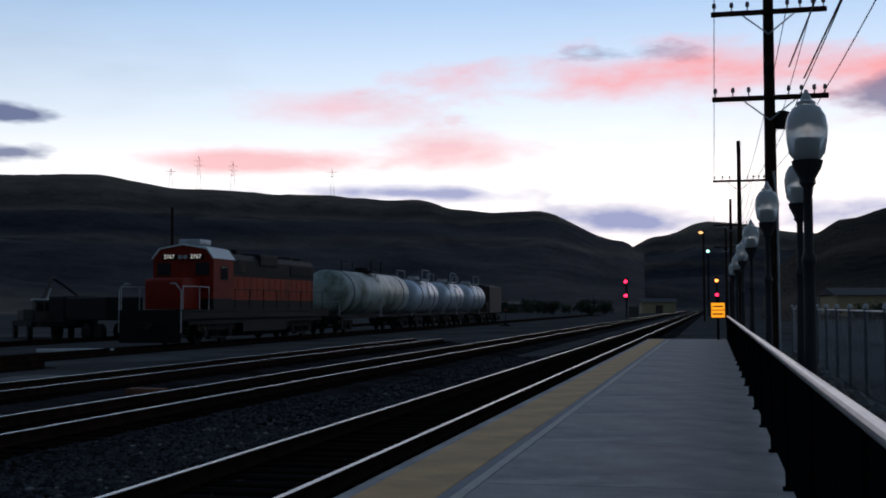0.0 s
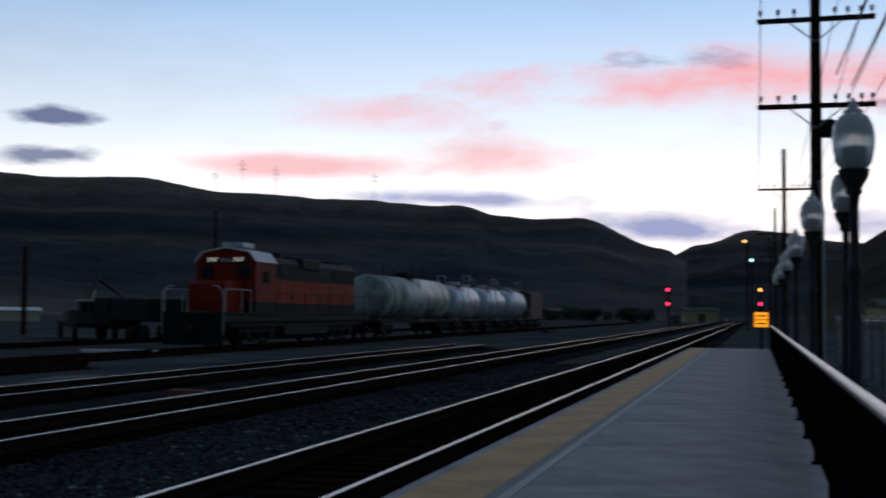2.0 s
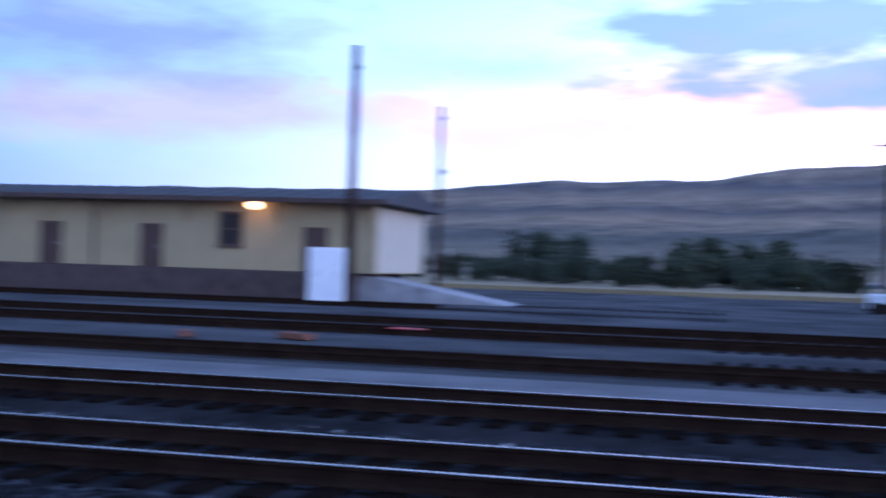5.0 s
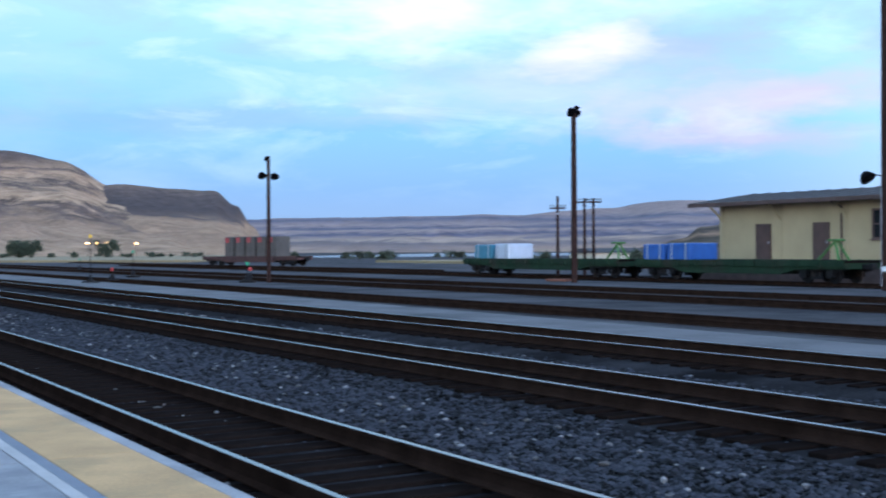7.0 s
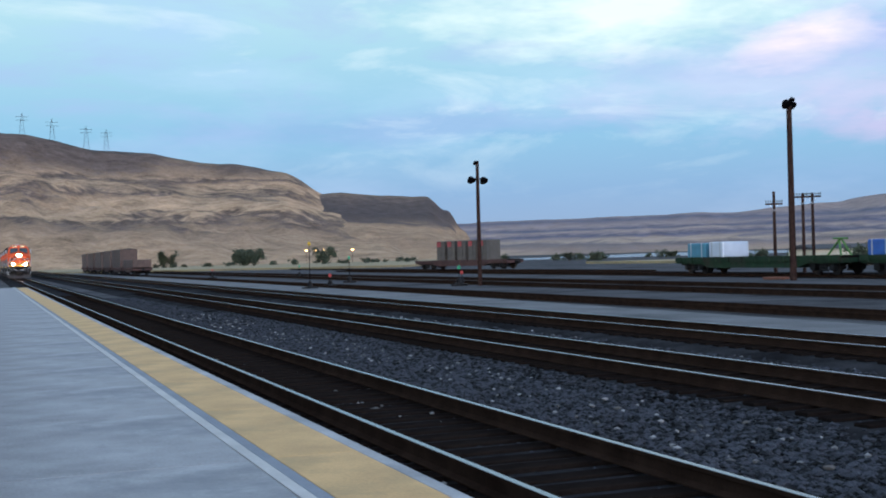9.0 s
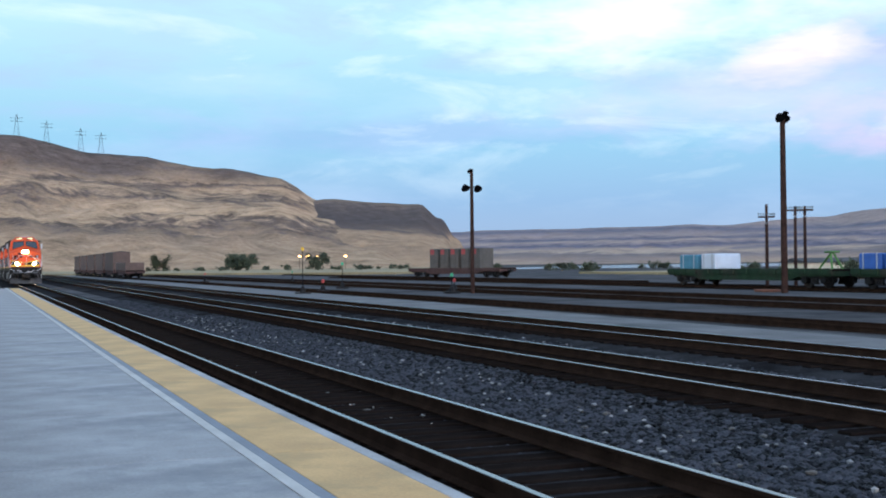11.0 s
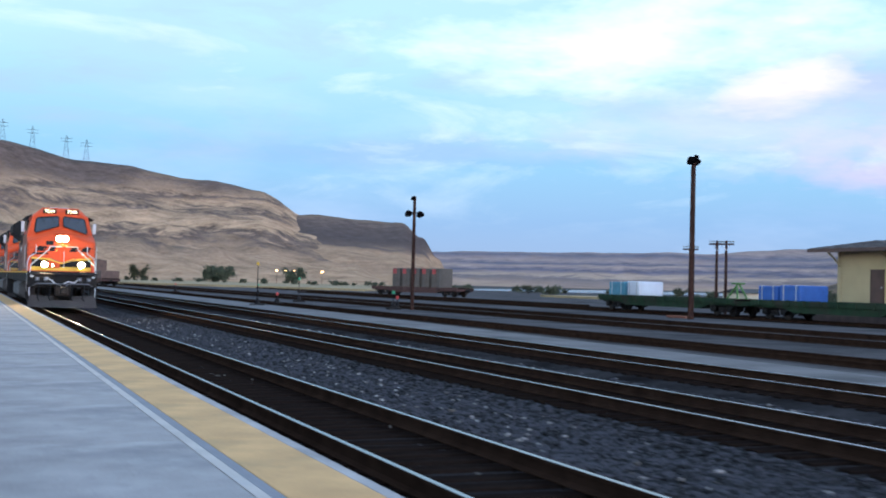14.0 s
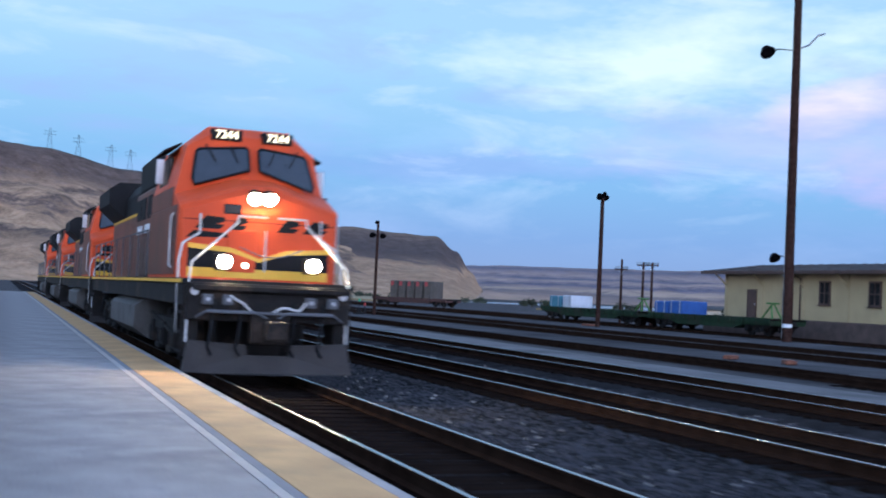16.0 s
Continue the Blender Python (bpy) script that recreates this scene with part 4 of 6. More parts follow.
    # front platform, ditch lights, pilot
    for s in (-1, 1):
        c = part("ditch_light_box", B(s * 0.80 - 0.15, s * 0.80 + 0.15, 0.75, 1.02, 1.88, 2.18, 0.04), "black", g)
        part("ditch_light", rod(bmesh.new(), (s * 0.80, 1.01, 2.03), (s * 0.80, 1.035, 2.03), 0.12, seg=20), "headlight" if lit else "glass", c, "blazing ditch light" if lit else "")
        part("handrail", rods([(s * 1.42, 1.15, 0.62), (s * 1.42, 1.17, 1.65), (s * 1.38, 1.12, 2.0), (s * 0.62, 1.12, 2.72), (s * 0.60, 1.12, 2.84), (s * 0.1, 1.12, 2.84)], 0.022), "grab", g, "white bent front handrail")
        part("handrail", rods([(s * 1.48, 0.35, 0.75), (s * 1.50, 0.35, 2.05), (s * 1.42, 0.2, 2.35), (s * 1.12, 0.15, 2.55), (s * 1.12, 0.15, 2.9)], 0.022), "grab", g)
        steps(g, 0.75, s * 1.5)
    part("marker_lamp", rod(bmesh.new(), (0.45, 1.10, 1.98), (0.45, 1.12, 1.98), 0.05, seg=14), "marker" if lit else "glass", g)
    part("front_sill", B(-1.45, 1.45, 1.05, 1.22, 1.0, 1.66, 0.03), "frame", g)
    bm = bmesh.new()
    prism(bm, [(-1.40, 0.66), (-1.5, 0.12), (-0.55, 0.10), (0.0, 0.10), (0.55, 0.10), (1.5, 0.12), (1.40, 0.66), (0.40, 0.60), (0.36, 0.42), (-0.36, 0.42), (-0.40, 0.60)], 1.16, 1.28, "y")
    for v in bm.verts:
        if v.co.z < 0.3:
            v.co.y += 0.28 - 0.12 * abs(v.co.x)
    part("pilot", bm, "plow", g, "dull grey pilot plate with a worn lower edge")
    coupler(g, 1.15, 1)
    part("anticlimber", B(-1.35, 1.35, 1.2, 1.34, 1.52, 1.62, 0.02), "frame", g)
    part("uncoupling_lever", rods([(-1.3, 1.3, 1.05), (-1.1, 1.34, 1.18), (-0.3, 1.34, 1.18), (-0.1, 1.5, 1.08)], 0.018), "dullsteel", g)
    part("uncoupling_lever", rods([(1.3, 1.3, 1.05), (1.1, 1.34, 1.18), (0.3, 1.34, 1.18), (0.1, 1.5, 1.08)], 0.018), "dullsteel", g)
    part("sill_step", B(-1.1, 1.1, 1.22, 1.42, 1.14, 1.18, 0.01), "dullsteel", g)
    part("nose_latch", rods([(-0.10, 0.08, 1.9), (-0.10, 0.11, 1.95), (-0.10, 0.11, 2.6), (-0.10, 0.08, 2.65)], 0.016), "grab", g)
    part("chain", rods([(-0.55 + 0.11 * i, 1.13, 2.30 - 0.16 * math.sin(math.pi * i / 10)) for i in range(11)], 0.012, 6), "dullsteel", g, "slack safety chain")
    part("draft_gear_box", B(-0.34, 0.34, 1.1, 1.36, 0.62, 1.16, 0.04), "frame", g)
    for k in (-1.12, -0.72, 0.74, 1.1):
        part("hose_bracket", B(k - 0.09, k + 0.09, 1.2, 1.32, 1.28, 1.46, 0.02), "dullsteel", g)
        part("bolt", rod(bmesh.new(), (k, 1.32, 1.37), (k, 1.36, 1.37), 0.035, seg=8), "steel", g)
    for k in (-1.32, 1.32):
        part("step_light", rod(bmesh.new(), (k, 1.22, 1.5), (k, 1.25, 1.5), 0.07, seg=14), "steel", g)
    for k, sag in ((-0.95, 0.18), (-0.45, 0.25), (0.5, 0.25), (0.98, 0.2)):
        part("air_hose", rods([(k, 1.24, 1.35), (k + 0.05, 1.36, 1.05 - sag), (k + 0.10, 1.38, 0.55), (k + 0.02, 1.36, 0.42)], 0.028), "black", g)
    cable = [(0.72 - 1.35 * i / 12, 1.32, 1.45 - 0.30 * min(1.0, 4 * i / 12 * (1 - i / 12)) ** 0.6 + 0.09 * math.sin(i * 0.95)) for i in range(13)]
    part("jumper_cable", rods(cable, 0.022), "grab", g, "pale looping jumper cable")
    # long hood, its sides in the orange darkened for shade
    part("hood", prism(bmesh.new(), [(-0.95, 1.72), (-0.95, 4.05), (-0.72, 4.42), (0.72, 4.42), (0.95, 4.05), (0.95, 1.72)], -19.9, -4.3, "y"), "shaded_grimy", g)
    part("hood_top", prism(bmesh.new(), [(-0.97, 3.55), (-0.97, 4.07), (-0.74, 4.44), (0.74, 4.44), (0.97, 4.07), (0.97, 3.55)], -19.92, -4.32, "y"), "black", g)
    part("inverter_cabinet", B(-1.42, 1.42, -8.0, -4.32, 1.74, 3.7, 0.04), "shaded_grimy", g)
    part("dynamic_brake_box", B(-1.35, 1.35, -8.2, -5.2, 3.72, 4.48, 0.08), "black", g)
    part("radiator", prism(bmesh.new(), [(-0.96, 3.5), (-1.5, 3.95), (-1.5, 4.42), (-1.2, 4.62), (1.2, 4.62), (1.5, 4.42), (1.5, 3.95), (0.96, 3.5)], -19.7, -15.6, "y"), "black", g)
    part("exhaust_stack", B(-0.3, 0.3, -12.6, -11.6, 4.42, 4.6, 0.03), "black", g)
    for s in (-1, 1):
        # glints along the cabinet side, painted as white bars
        for y0, y1 in ((-5.1, -4.7), (-5.6, -5.25), (-6.1, -5.75), (-7.2, -6.7), (-7.7, -7.35)):
            part("marking", B(s * 1.425 - 0.004, s * 1.425 + 0.006, y0, y1, 2.72, 2.92), "whitepaint", g, "plain white bar painted for a glint on the side")
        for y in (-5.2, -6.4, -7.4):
            part("cabinet_door", B(s * 1.42 - 0.012, s * 1.42 + 0.014, y - 0.45, y + 0.45, 1.9, 2.62, 0.01), "shaded_grimy", g)
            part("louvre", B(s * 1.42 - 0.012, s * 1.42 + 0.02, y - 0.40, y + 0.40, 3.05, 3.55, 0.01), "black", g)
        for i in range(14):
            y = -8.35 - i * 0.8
            part("hood_door", B(s * 0.965 - 0.018, s * 0.965 + 0.018, y - 0.72, y, 1.95, 3.42, 0.012), "shaded_grimy", g)
        part("side_stripe", B(s * 0.99 - 0.006, s * 0.99 + 0.006, -19.5, -8.3, 3.44, 3.52), "ylw", g)
        part("sill_stripe", B(s * 1.535 - 0.006, s * 1.535 + 0.006, -20.5, 1.1, 1.64, 1.70), "ylw", g)
        railing(g, s * 1.5, [-4.6 - i * 1.9 for i in range(9)], 1.72, 2.75, "dullsteel", 0.018)
        steps(g, -20.2, s * 1.5)
    bm = bmesh.new()
    prism(bm, [(-1.3, 1.2), (-1.5, 1.05), (-1.5, 0.55), (-1.1, 0.28), (1.1, 0.28), (1.5, 0.55), (1.5, 1.05), (1.3, 1.2)], -12.9, -6.6, "y")
    part("undercarriage", B(-0.62, 0.62, -19.6, -0.6, 0.3, 1.26, 0.03), "frame", g)
    part("fuel_tank", bm, "tank", g, "dusty grey fuel tank")
    for s in (-1, 1):
        part("air_tank", rod(bmesh.new(), (s * 1.2, -14.2, 0.95), (s * 1.2, -12.8, 0.95), 0.2, seg=16), "tank", g, smooth=True)
    bogie(g, -3.6, (-1.85, 0.0, 1.85), 0.53)
    bogie(g, -16.4, (-1.85, 0.0, 1.85), 0.53)
    coupler(g, -20.6, -1)
    return g


lead = road_engine(pose(T1, -400, 0), "orange and black wide-cab diesel locomotive with blazing headlights", "7244", True)
second = road_engine(pose(T1, -423, 0), "orange and black diesel locomotive coupled behind the leader, unlit", "7244", False)
for c in list(second.children_recursive):
    if c.name.startswith("number_text"):
        bpy.data.objects.remove(c)
third = copy_thing(second, pose(T1, -446, 0))
fourth = copy_thing(second, pose(T1, -469, 0))
TRAIN = [(lead, 0.0), (second, 22.9), (third, 45.8), (fourth, 68.7)]
TRAIN_RUN = [(0.0, -385), (8.5, -186), (11.0, -123.5), (12.5, -87.3), (14.5, -36.5), (15.0, -23.4), (15.5, -8.9), (16.0, 4.3)]


def yard_engine(m, label, body, cab, number, front_number, high_stripe, roof_mat):
    """A four-axle hood unit; low nose at y = 0, looking along +y."""
    g = thing("locomotive", m, label, "locomotive", "parked engines")
    part("underframe", B(-1.48, 1.48, -18.6, 1.3, 1.15, 1.5, 0.03), "black", g)
    part("walkway_edge", B(-1.52, 1.52, -18.6, 1.3, 1.5, 1.58, 0.01), "ylw" if high_stripe else "black", g)
    part("hood_base", B(-0.93, 0.93, -17.5, -4.2, 1.58, 2.05, 0.01), "black", g)
    part("base_stripe", B(-0.945, 0.945, -17.52, -4.2, 2.05, 2.13), "ylw" if high_stripe else body, g)
    part("hood", prism(bmesh.new(), [(-0.91, 2.1), (-0.91, 4.0), (-0.7, 4.28), (0.7, 4.28), (0.91, 4.0), (0.91, 2.1)], -17.5, -4.2, "y"), body, g)
    part("hood_top", prism(bmesh.new(), [(-0.93, 3.28), (-0.93, 4.02), (-0.72, 4.30), (0.72, 4.30), (0.93, 4.02), (0.93, 3.28)], -17.53, -4.22, "y"), "black", g)
    part("end_stripe", B(-0.935, 0.935, -17.55, -4.3, 3.2, 3.27), "ylw" if high_stripe else "black", g)
    bm = bmesh.new()
    prism(bm, [(0.0, 1.6), (0.0, 2.85), (-0.15, 2.98), (-2.1, 3.05), (-2.1, 1.6)], -0.9, 0.9, "x")
    bmesh.ops.bevel(bm, geom=list(bm.edges), offset=0.05, segments=2, profile=0.5, affect="EDGES", clamp_overlap=True)
    part("nose", bm, cab, g, smooth=True)
    bm = bmesh.new()
    prism(bm, [(-1.5, 1.6), (-1.5, 3.95), (-1.15, 4.38), (0, 4.58), (1.15, 4.38), (1.5, 3.95), (1.5, 1.6)], -4.3, -2.0, "y")
    part("cab", bm, cab, g)
    part("cab_skirt", B(-1.505, 1.505, -4.31, -1.99, 1.6, 2.08), "black", g)
    roof = bmesh.new()
    prism(roof, [(-1.56, 3.93), (-1.2, 4.42), (0, 4.63), (1.2, 4.42), (1.56, 3.93), (1.5, 3.93), (1.15, 4.36), (0, 4.56), (-1.15, 4.36), (-1.5, 3.93)], -4.4, -1.92, "y")
    part("cab_roof", roof, roof_mat, g)
    part("air_conditioner", B(-0.55, 0.55, -3.9, -2.6, 4.6, 4.86, 0.06), "steel", g, "pale roof unit")
    for s in (-1, 1):
        part("front_window", B(s * 0.95 - 0.34, s * 0.95 + 0.34, -2.02, -1.97, 3.15, 3.75, 0.04), "darkglass", g)
        part("side_window", B(s * 1.51 - 0.02, s * 1.51 + 0.02, -3.6, -2.85, 3.0, 3.55, 0.03), "darkglass", g)
        part("window_frame", B(s * 1.50 - 0.02, s * 1.50 + 0.02, -3.66, -2.79, 2.94, 3.61, 0.02), "black", g)
        nb = part("number_board", B(s * 0.66 - 0.36, s * 0.66 + 0.36, -2.02, -1.9, 3.88, 4.14, 0.02), "black", g)
        if front_number:
            lettering("number_text", front_number, 0.27, pose(s * 0.66, -1.893, 4.01) @ FACE_PY, "numwhite", nb)
        if number:
            face = FACE_PX if s > 0 else FACE_MX
            lettering("number_text", number, 1.15, pose(s * 0.945, -15.9, 2.66) @ face, "whitepaint", g, 0.006)
        railing(g, s * 1.46, [1.1, -0.6, -1.6] , 1.58, 2.6, "grab")
        railing(g, s * 1.46, [-4.6 - i * 1.85 for i in range(8)], 1.58, 2.55, "black")
        part("corner_rail", rods([(s * 1.46, 1.28, 0.6), (s * 1.46, 1.28, 2.4), (s * 1.2, 1.28, 2.72), (s * 0.95, 1.28, 2.72)], 0.025), "grab", g, "white corner grab rail")
        steps(g, 0.9, s * 1.48)
        steps(g, -18.2, s * 1.48)
        for i in range(15):
            y = -4.55 - i * 0.84
            part("hood_door", B(s * 0.925 - 0.012, s * 0.925 + 0.012, y - 0.76, y, 2.2, 3.15, 0.01), body, g)
        part("air_intake", B(s * 0.93 - 0.03, s * 0.93 + 0.03, -7.2, -4.6, 3.4, 3.95, 0.02), "frame", g)
        part("radiator_grille", B(s * 0.93 - 0.03, s * 0.93 + 0.03, -16.8, -13.6, 3.4, 3.95, 0.02), "frame", g)
        if high_stripe:
            em = bmesh.new()
            for i in range(4):
                y = -7.6 - i * 1.25
                prism(em, [(y, 2.52), (y - 0.80, 2.52), (y - 1.02, 2.66), (y - 0.92, 2.74), (y - 1.10, 2.80), (y - 0.98, 3.02), (y - 0.18, 3.02), (y - 0.14, 2.82)], s * 0.942 - 0.004, s * 0.942 + 0.004, "x")
            part("emblem", em, "black", g, "dark slanted emblem along the hood")
            part("emblem_bar", B(s * 0.942 - 0.004, s * 0.942 + 0.004, -10.6, -7.2, 2.34, 2.44), "black", g)
            part("rear_panel", B(s * 0.938 - 0.006, s * 0.938 + 0.006, -17.5, -12.7, 2.98, 3.30), "black", g)
    hl = bmesh.new()
    for s in (-0.13, 0.13):
        rod(hl, (s, -1.98, 4.0), (s, -1.9, 4.0), 0.1, seg=14)
    part("headlight", hl, "steel", g)
    for y in (-6.0, -9.8, -12.2, -14.6, -16.3):
        part("roof_fan", rod(bmesh.new(), (0, y, 4.26), (0, y, 4.46), 0.62, seg=20), "black", g, smooth=True)
    part("exhaust_stack", B(-0.25, 0.25, -8.3, -7.6, 4.28, 4.62, 0.03), "black", g)
    part("brake_blister", B(-1.0, 1.0, -11.6, -9.0, 3.8, 4.4, 0.08), "black", g)
    bm = bmesh.new()
    prism(bm, [(-1.35, 1.15), (-1.35, 0.5), (-1.0, 0.28), (1.0, 0.28), (1.35, 0.5), (1.35, 1.15)], -12.0, -5.9, "y")
    part("fuel_tank", bm, "black", g)
    part("undercarriage", B(-0.62, 0.62, -17.0, -0.3, 0.3, 1.16, 0.03), "frame", g)
    for s in (-1, 1):
        part("skirt", B(s * 1.3 - 0.04, s * 1.3 + 0.04, -18.0, 0.5, 0.92, 1.16), "black", g)
    part("pilot", B(-1.45, 1.45, 1.2, 1.32, 0.15, 1.5, 0.03), "black", g)
    bogie(g, -3.2, (-1.4, 1.4))
    bogie(g, -14.6, (-1.4, 1.4))
    coupler(g, 1.3, 1)
    coupler(g, -18.6, -1)
    return g


yard_engine(pose(-25.0, 50.8, -0.12, 0, 0, 180) @ Matrix.Scale(1.05, 4), "weathered red and orange hood locomotive with white roof edges, parked", "old_orange", "maroon", "", "2767", False, "whitepaint")
yard_engine(pose(-36.0, 6.2, -0.12, 0, 0, 180), "orange and black hood locomotive with yellow stripes, parked", "orange", "orange", "", "", True, "orange")
yard_engine(pose(-36.0, 44.0, -0.12), "faded green and black hood locomotive with white figures, parked", "green", "green", "2096", "", False, "black")


# ---- freight cars ----
def tank_car(m, label, material, length, radius, walkway):
    g = thing("tank_car", m, label, "tank car", "parked tank cars")
    half = length / 2
    zc = 1.25 + radius
    shell = [(0.02, -half), (radius * 0.5, -half + 0.08), (radius * 0.85, -half + 0.3), (radius, -half + 0.65), (radius, half - 0.65), (radius * 0.85, half - 0.3), (radius * 0.5, half - 0.08), (0.02, half)]
    bm = spin(shell, 28)
    bmesh.ops.rotate(bm, verts=bm.verts, cent=(0, 0, 0), matrix=Matrix.Rotation(radians(-90), 3, "X"))
    bmesh.ops.translate(bm, verts=bm.verts, vec=(0, 0, zc))
    part("tank", bm, material, g, smooth=True)
    part("manway", rod(bmesh.new(), (0, 0, zc + radius - 0.1), (0, 0, zc + radius + 0.35), 0.5, seg=18), "steel" if walkway else "black", g, smooth=True)
    part("walkway", B(-1.1, 1.1, -1.3, 1.3, zc + radius + 0.02, zc + radius + 0.08), "steel" if walkway else "black", g)
    for s in (-1, 1):
        part("walkway_rail", rods([(s * 1.1, -1.3, zc + radius), (s * 1.1, -1.3, zc + radius + 0.85), (s * 1.1, 1.3, zc + radius + 0.85), (s * 1.1, 1.3, zc + radius)], 0.035), "steel" if walkway else "black", g)
        part("ladder", rods([(s * 1.45, 0.25, 1.0), (s * 1.45, 0.25, zc), (s * 1.1, 0.25, zc + radius)], 0.03), "steel", g)
        part("ladder", rods([(s * 1.45, -0.25, 1.0), (s * 1.45, -0.25, zc), (s * 1.1, -0.25, zc + radius)], 0.03), "steel", g)
        part("side_sill", B(s * 1.3 - 0.08, s * 1.3 + 0.08, -half - 0.4, half + 0.4, 1.0, 1.2, 0.02), "frame", g)
        part("band", spin([(radius + 0.02, -0.08), (radius + 0.02, 0.08)], 28), "frame", g).matrix_basis = pose(0, s * (half - 2.2), zc, 90)
        part("end_platform", B(-1.45, 1.45, s * (half + 0.35) - 0.5, s * (half + 0.35) + 0.5, 1.02, 1.16, 0.02), "frame", g)
        part("end_rail", rods([(-1.4, s * (half + 0.8), 1.1), (-1.4, s * (half + 0.8), 2.1), (1.4, s * (half + 0.8), 2.1), (1.4, s * (half + 0.8), 1.1)], 0.03), "steel", g)
        coupler(g, s * (half + 0.8), s)
        bogie(g, s * (half - 1.2), (-0.9, 0.9), 0.43)
    return g


y = 73.9
for kind, length, radius in (("tankwhite", 17.4, 1.5), ("tanksilver", 8.6, 1.38), ("tanksilver", 8.6, 1.38), ("tanksilver", 8.6, 1.38)):
    tank_car(pose(-25.0, y + length / 2, -0.12), "long stained white tank car with dark roof walkway" if length > 12 else "silver tank car with pale walkway and rails", kind, length, radius, length < 12)
    y += length + 2.3
y += 2.6
cab = thing("caboose", pose(-25.0, y + 0.5, -0.12), "small brown railway van at the end of the tank cars", "railway van")
part("body", B(-1.4, 1.4, -3.6, 3.6, 1.1, 3.9, 0.06), "brown", cab)
part("roof", prism(bmesh.new(), [(-1.5, 3.9), (0, 4.2), (1.5, 3.9)], -3.9, 3.9, "y"), "roof", cab)
part("ladder", rods([(1.3, -3.75, 1.1), (1.3, -3.75, 4.1), (0.8, -3.75, 4.1), (0.8, -3.75, 1.1)], 0.04), "black", cab)
bogie(cab, -2.4, (-0.9, 0.9), 0.43)
bogie(cab, 2.4, (-0.9, 0.9), 0.43)


def flat_car(m, label, material, length, group):
    g = thing("flat_car", m, label, "flat car", group)
    half = length / 2
    bm = bmesh.new()
    prism(bm, [(-half, 1.05), (-half, 0.75), (-half + 3.2, 0.72), (-half + 4.2, 0.45), (half - 4.2, 0.45), (half - 3.2, 0.72), (half, 0.75), (half, 1.05)], -1.4, 1.4, "x")
    part("frame", bm, material, g)
    part("deck", B(-1.45, 1.45, -half, half, 1.05, 1.17, 0.01), "tie", g)
    for s in (-1, 1):
        part("side_sill", B(s * 1.45 - 0.05, s * 1.45 + 0.05, -half, half, 0.88, 1.2, 0.01), material, g)
        for i in range(int(length / 1.5)):
            part("stake_pocket", B(s * 1.53 - 0.05, s * 1.53 + 0.05, -half + 0.7 + i * 1.5, -half + 0.85 + i * 1.5, 0.85, 1.22), material, g)
        bogie(g, s * (half - 2.0), (-0.9, 0.9), 0.43)
        coupler(g, s * half, s)
    return g


for yc, ln in ((-66.9, 18.2), (-48.2, 15.8)):
    g = flat_car(pose(-49.5, yc, -0.12), "faded green flat car with a wooden deck", "flatgreen", ln, "parked flat cars")
    h = ln / 2
    hitch = bmesh.new()
    rod(hitch, (0.4, h - 1.2, 1.17), (0.1, h - 1.7, 2.2), 0.07)
    rod(hitch, (-0.4, h - 1.2, 1.17), (-0.1, h - 1.7, 2.2), 0.07)
    box(hitch, -0.4, 0.4, h - 1.95, h - 1.45, 2.18, 2.3, 0.03)
    rod(hitch, (0, h - 1.75, 2.2), (0, h - 2.9, 1.2), 0.07)
    part("trailer_hitch", hitch, "hitch", g, "bright green folding hitch")
for name, x, yy, sx, sy, sz, mm, lab in (("crate", -49.5, -73.7, 2.3, 2.3, 1.05, "teal", "pale teal equipment crate on a flat car"), ("crate", -49.5, -71.3, 2.2, 1.7, 1.1, "tanksilver", "pale grey metal crate on a flat car"),
                                         ("wrapped_load", -49.5, -54.9, 2.2, 1.9, 0.95, "bluebox", "blue wrapped load on a flat car"), ("wrapped_load", -49.5, -52.7, 2.2, 2.0, 1.0, "bluebox", "blue wrapped load on a flat car")):
    g = thing(name, pose(x, yy, 1.05), lab, name.replace("_", " "))
    part("body", B(-sx / 2, sx / 2, -sy / 2, sy / 2, 0, sz, 0.08), mm, g)
    for k in (-0.3, 0.3):
        part("strap", B(-sx / 2 - 0.015, sx / 2 + 0.015, k * sy - 0.05, k * sy + 0.05, 0.0, sz + 0.015, 0.01), "steel", g)
g = flat_car(pose(-57.2, -139, -0.12, 0, 0, 22), "oxide red flat car carrying scrap bins", "flatred", 16.6, "parked flat cars")
for i in range(5):
    b = thing("scrap_bin", pose(-57.2, -139, -0.12, 0, 0, 22) @ pose(0, -3.6 + i * 1.9, 1.17), "grey weathered bin with a dark red end panel", "bin", "bins on the flat car")
    part("body", B(-1.2, 1.2, -0.72, 0.72, 0, 2.5, 0.06), "boxgrey", b)
    part("end_panel", B(1.2, 1.29, -0.62, 0.04, 1.75, 2.4), "boxred", b)
    for k in (-0.68, 0.12, 0.68):
        part("rib", B(1.2, 1.27, k - 0.04, k + 0.04, 0.05, 2.4), "boxgrey", b)
for i in range(6):
    g = flat_car(pose(-22.2, -190 - i * 17.5, -0.12), "brown freight car parked far down the yard", "flatred", 14.0, "far parked cars")
    part("sides", B(-1.4, 1.4, -6.4, 6.4, 1.2, 2.4 if i == 0 else 4.2, 0.06), "brown", g)
    part("roof", prism(bmesh.new(), [(-1.5, 4.2), (0, 4.4), (1.5, 4.2)], -6.5, 6.5, "y"), "roof", g) if i else None


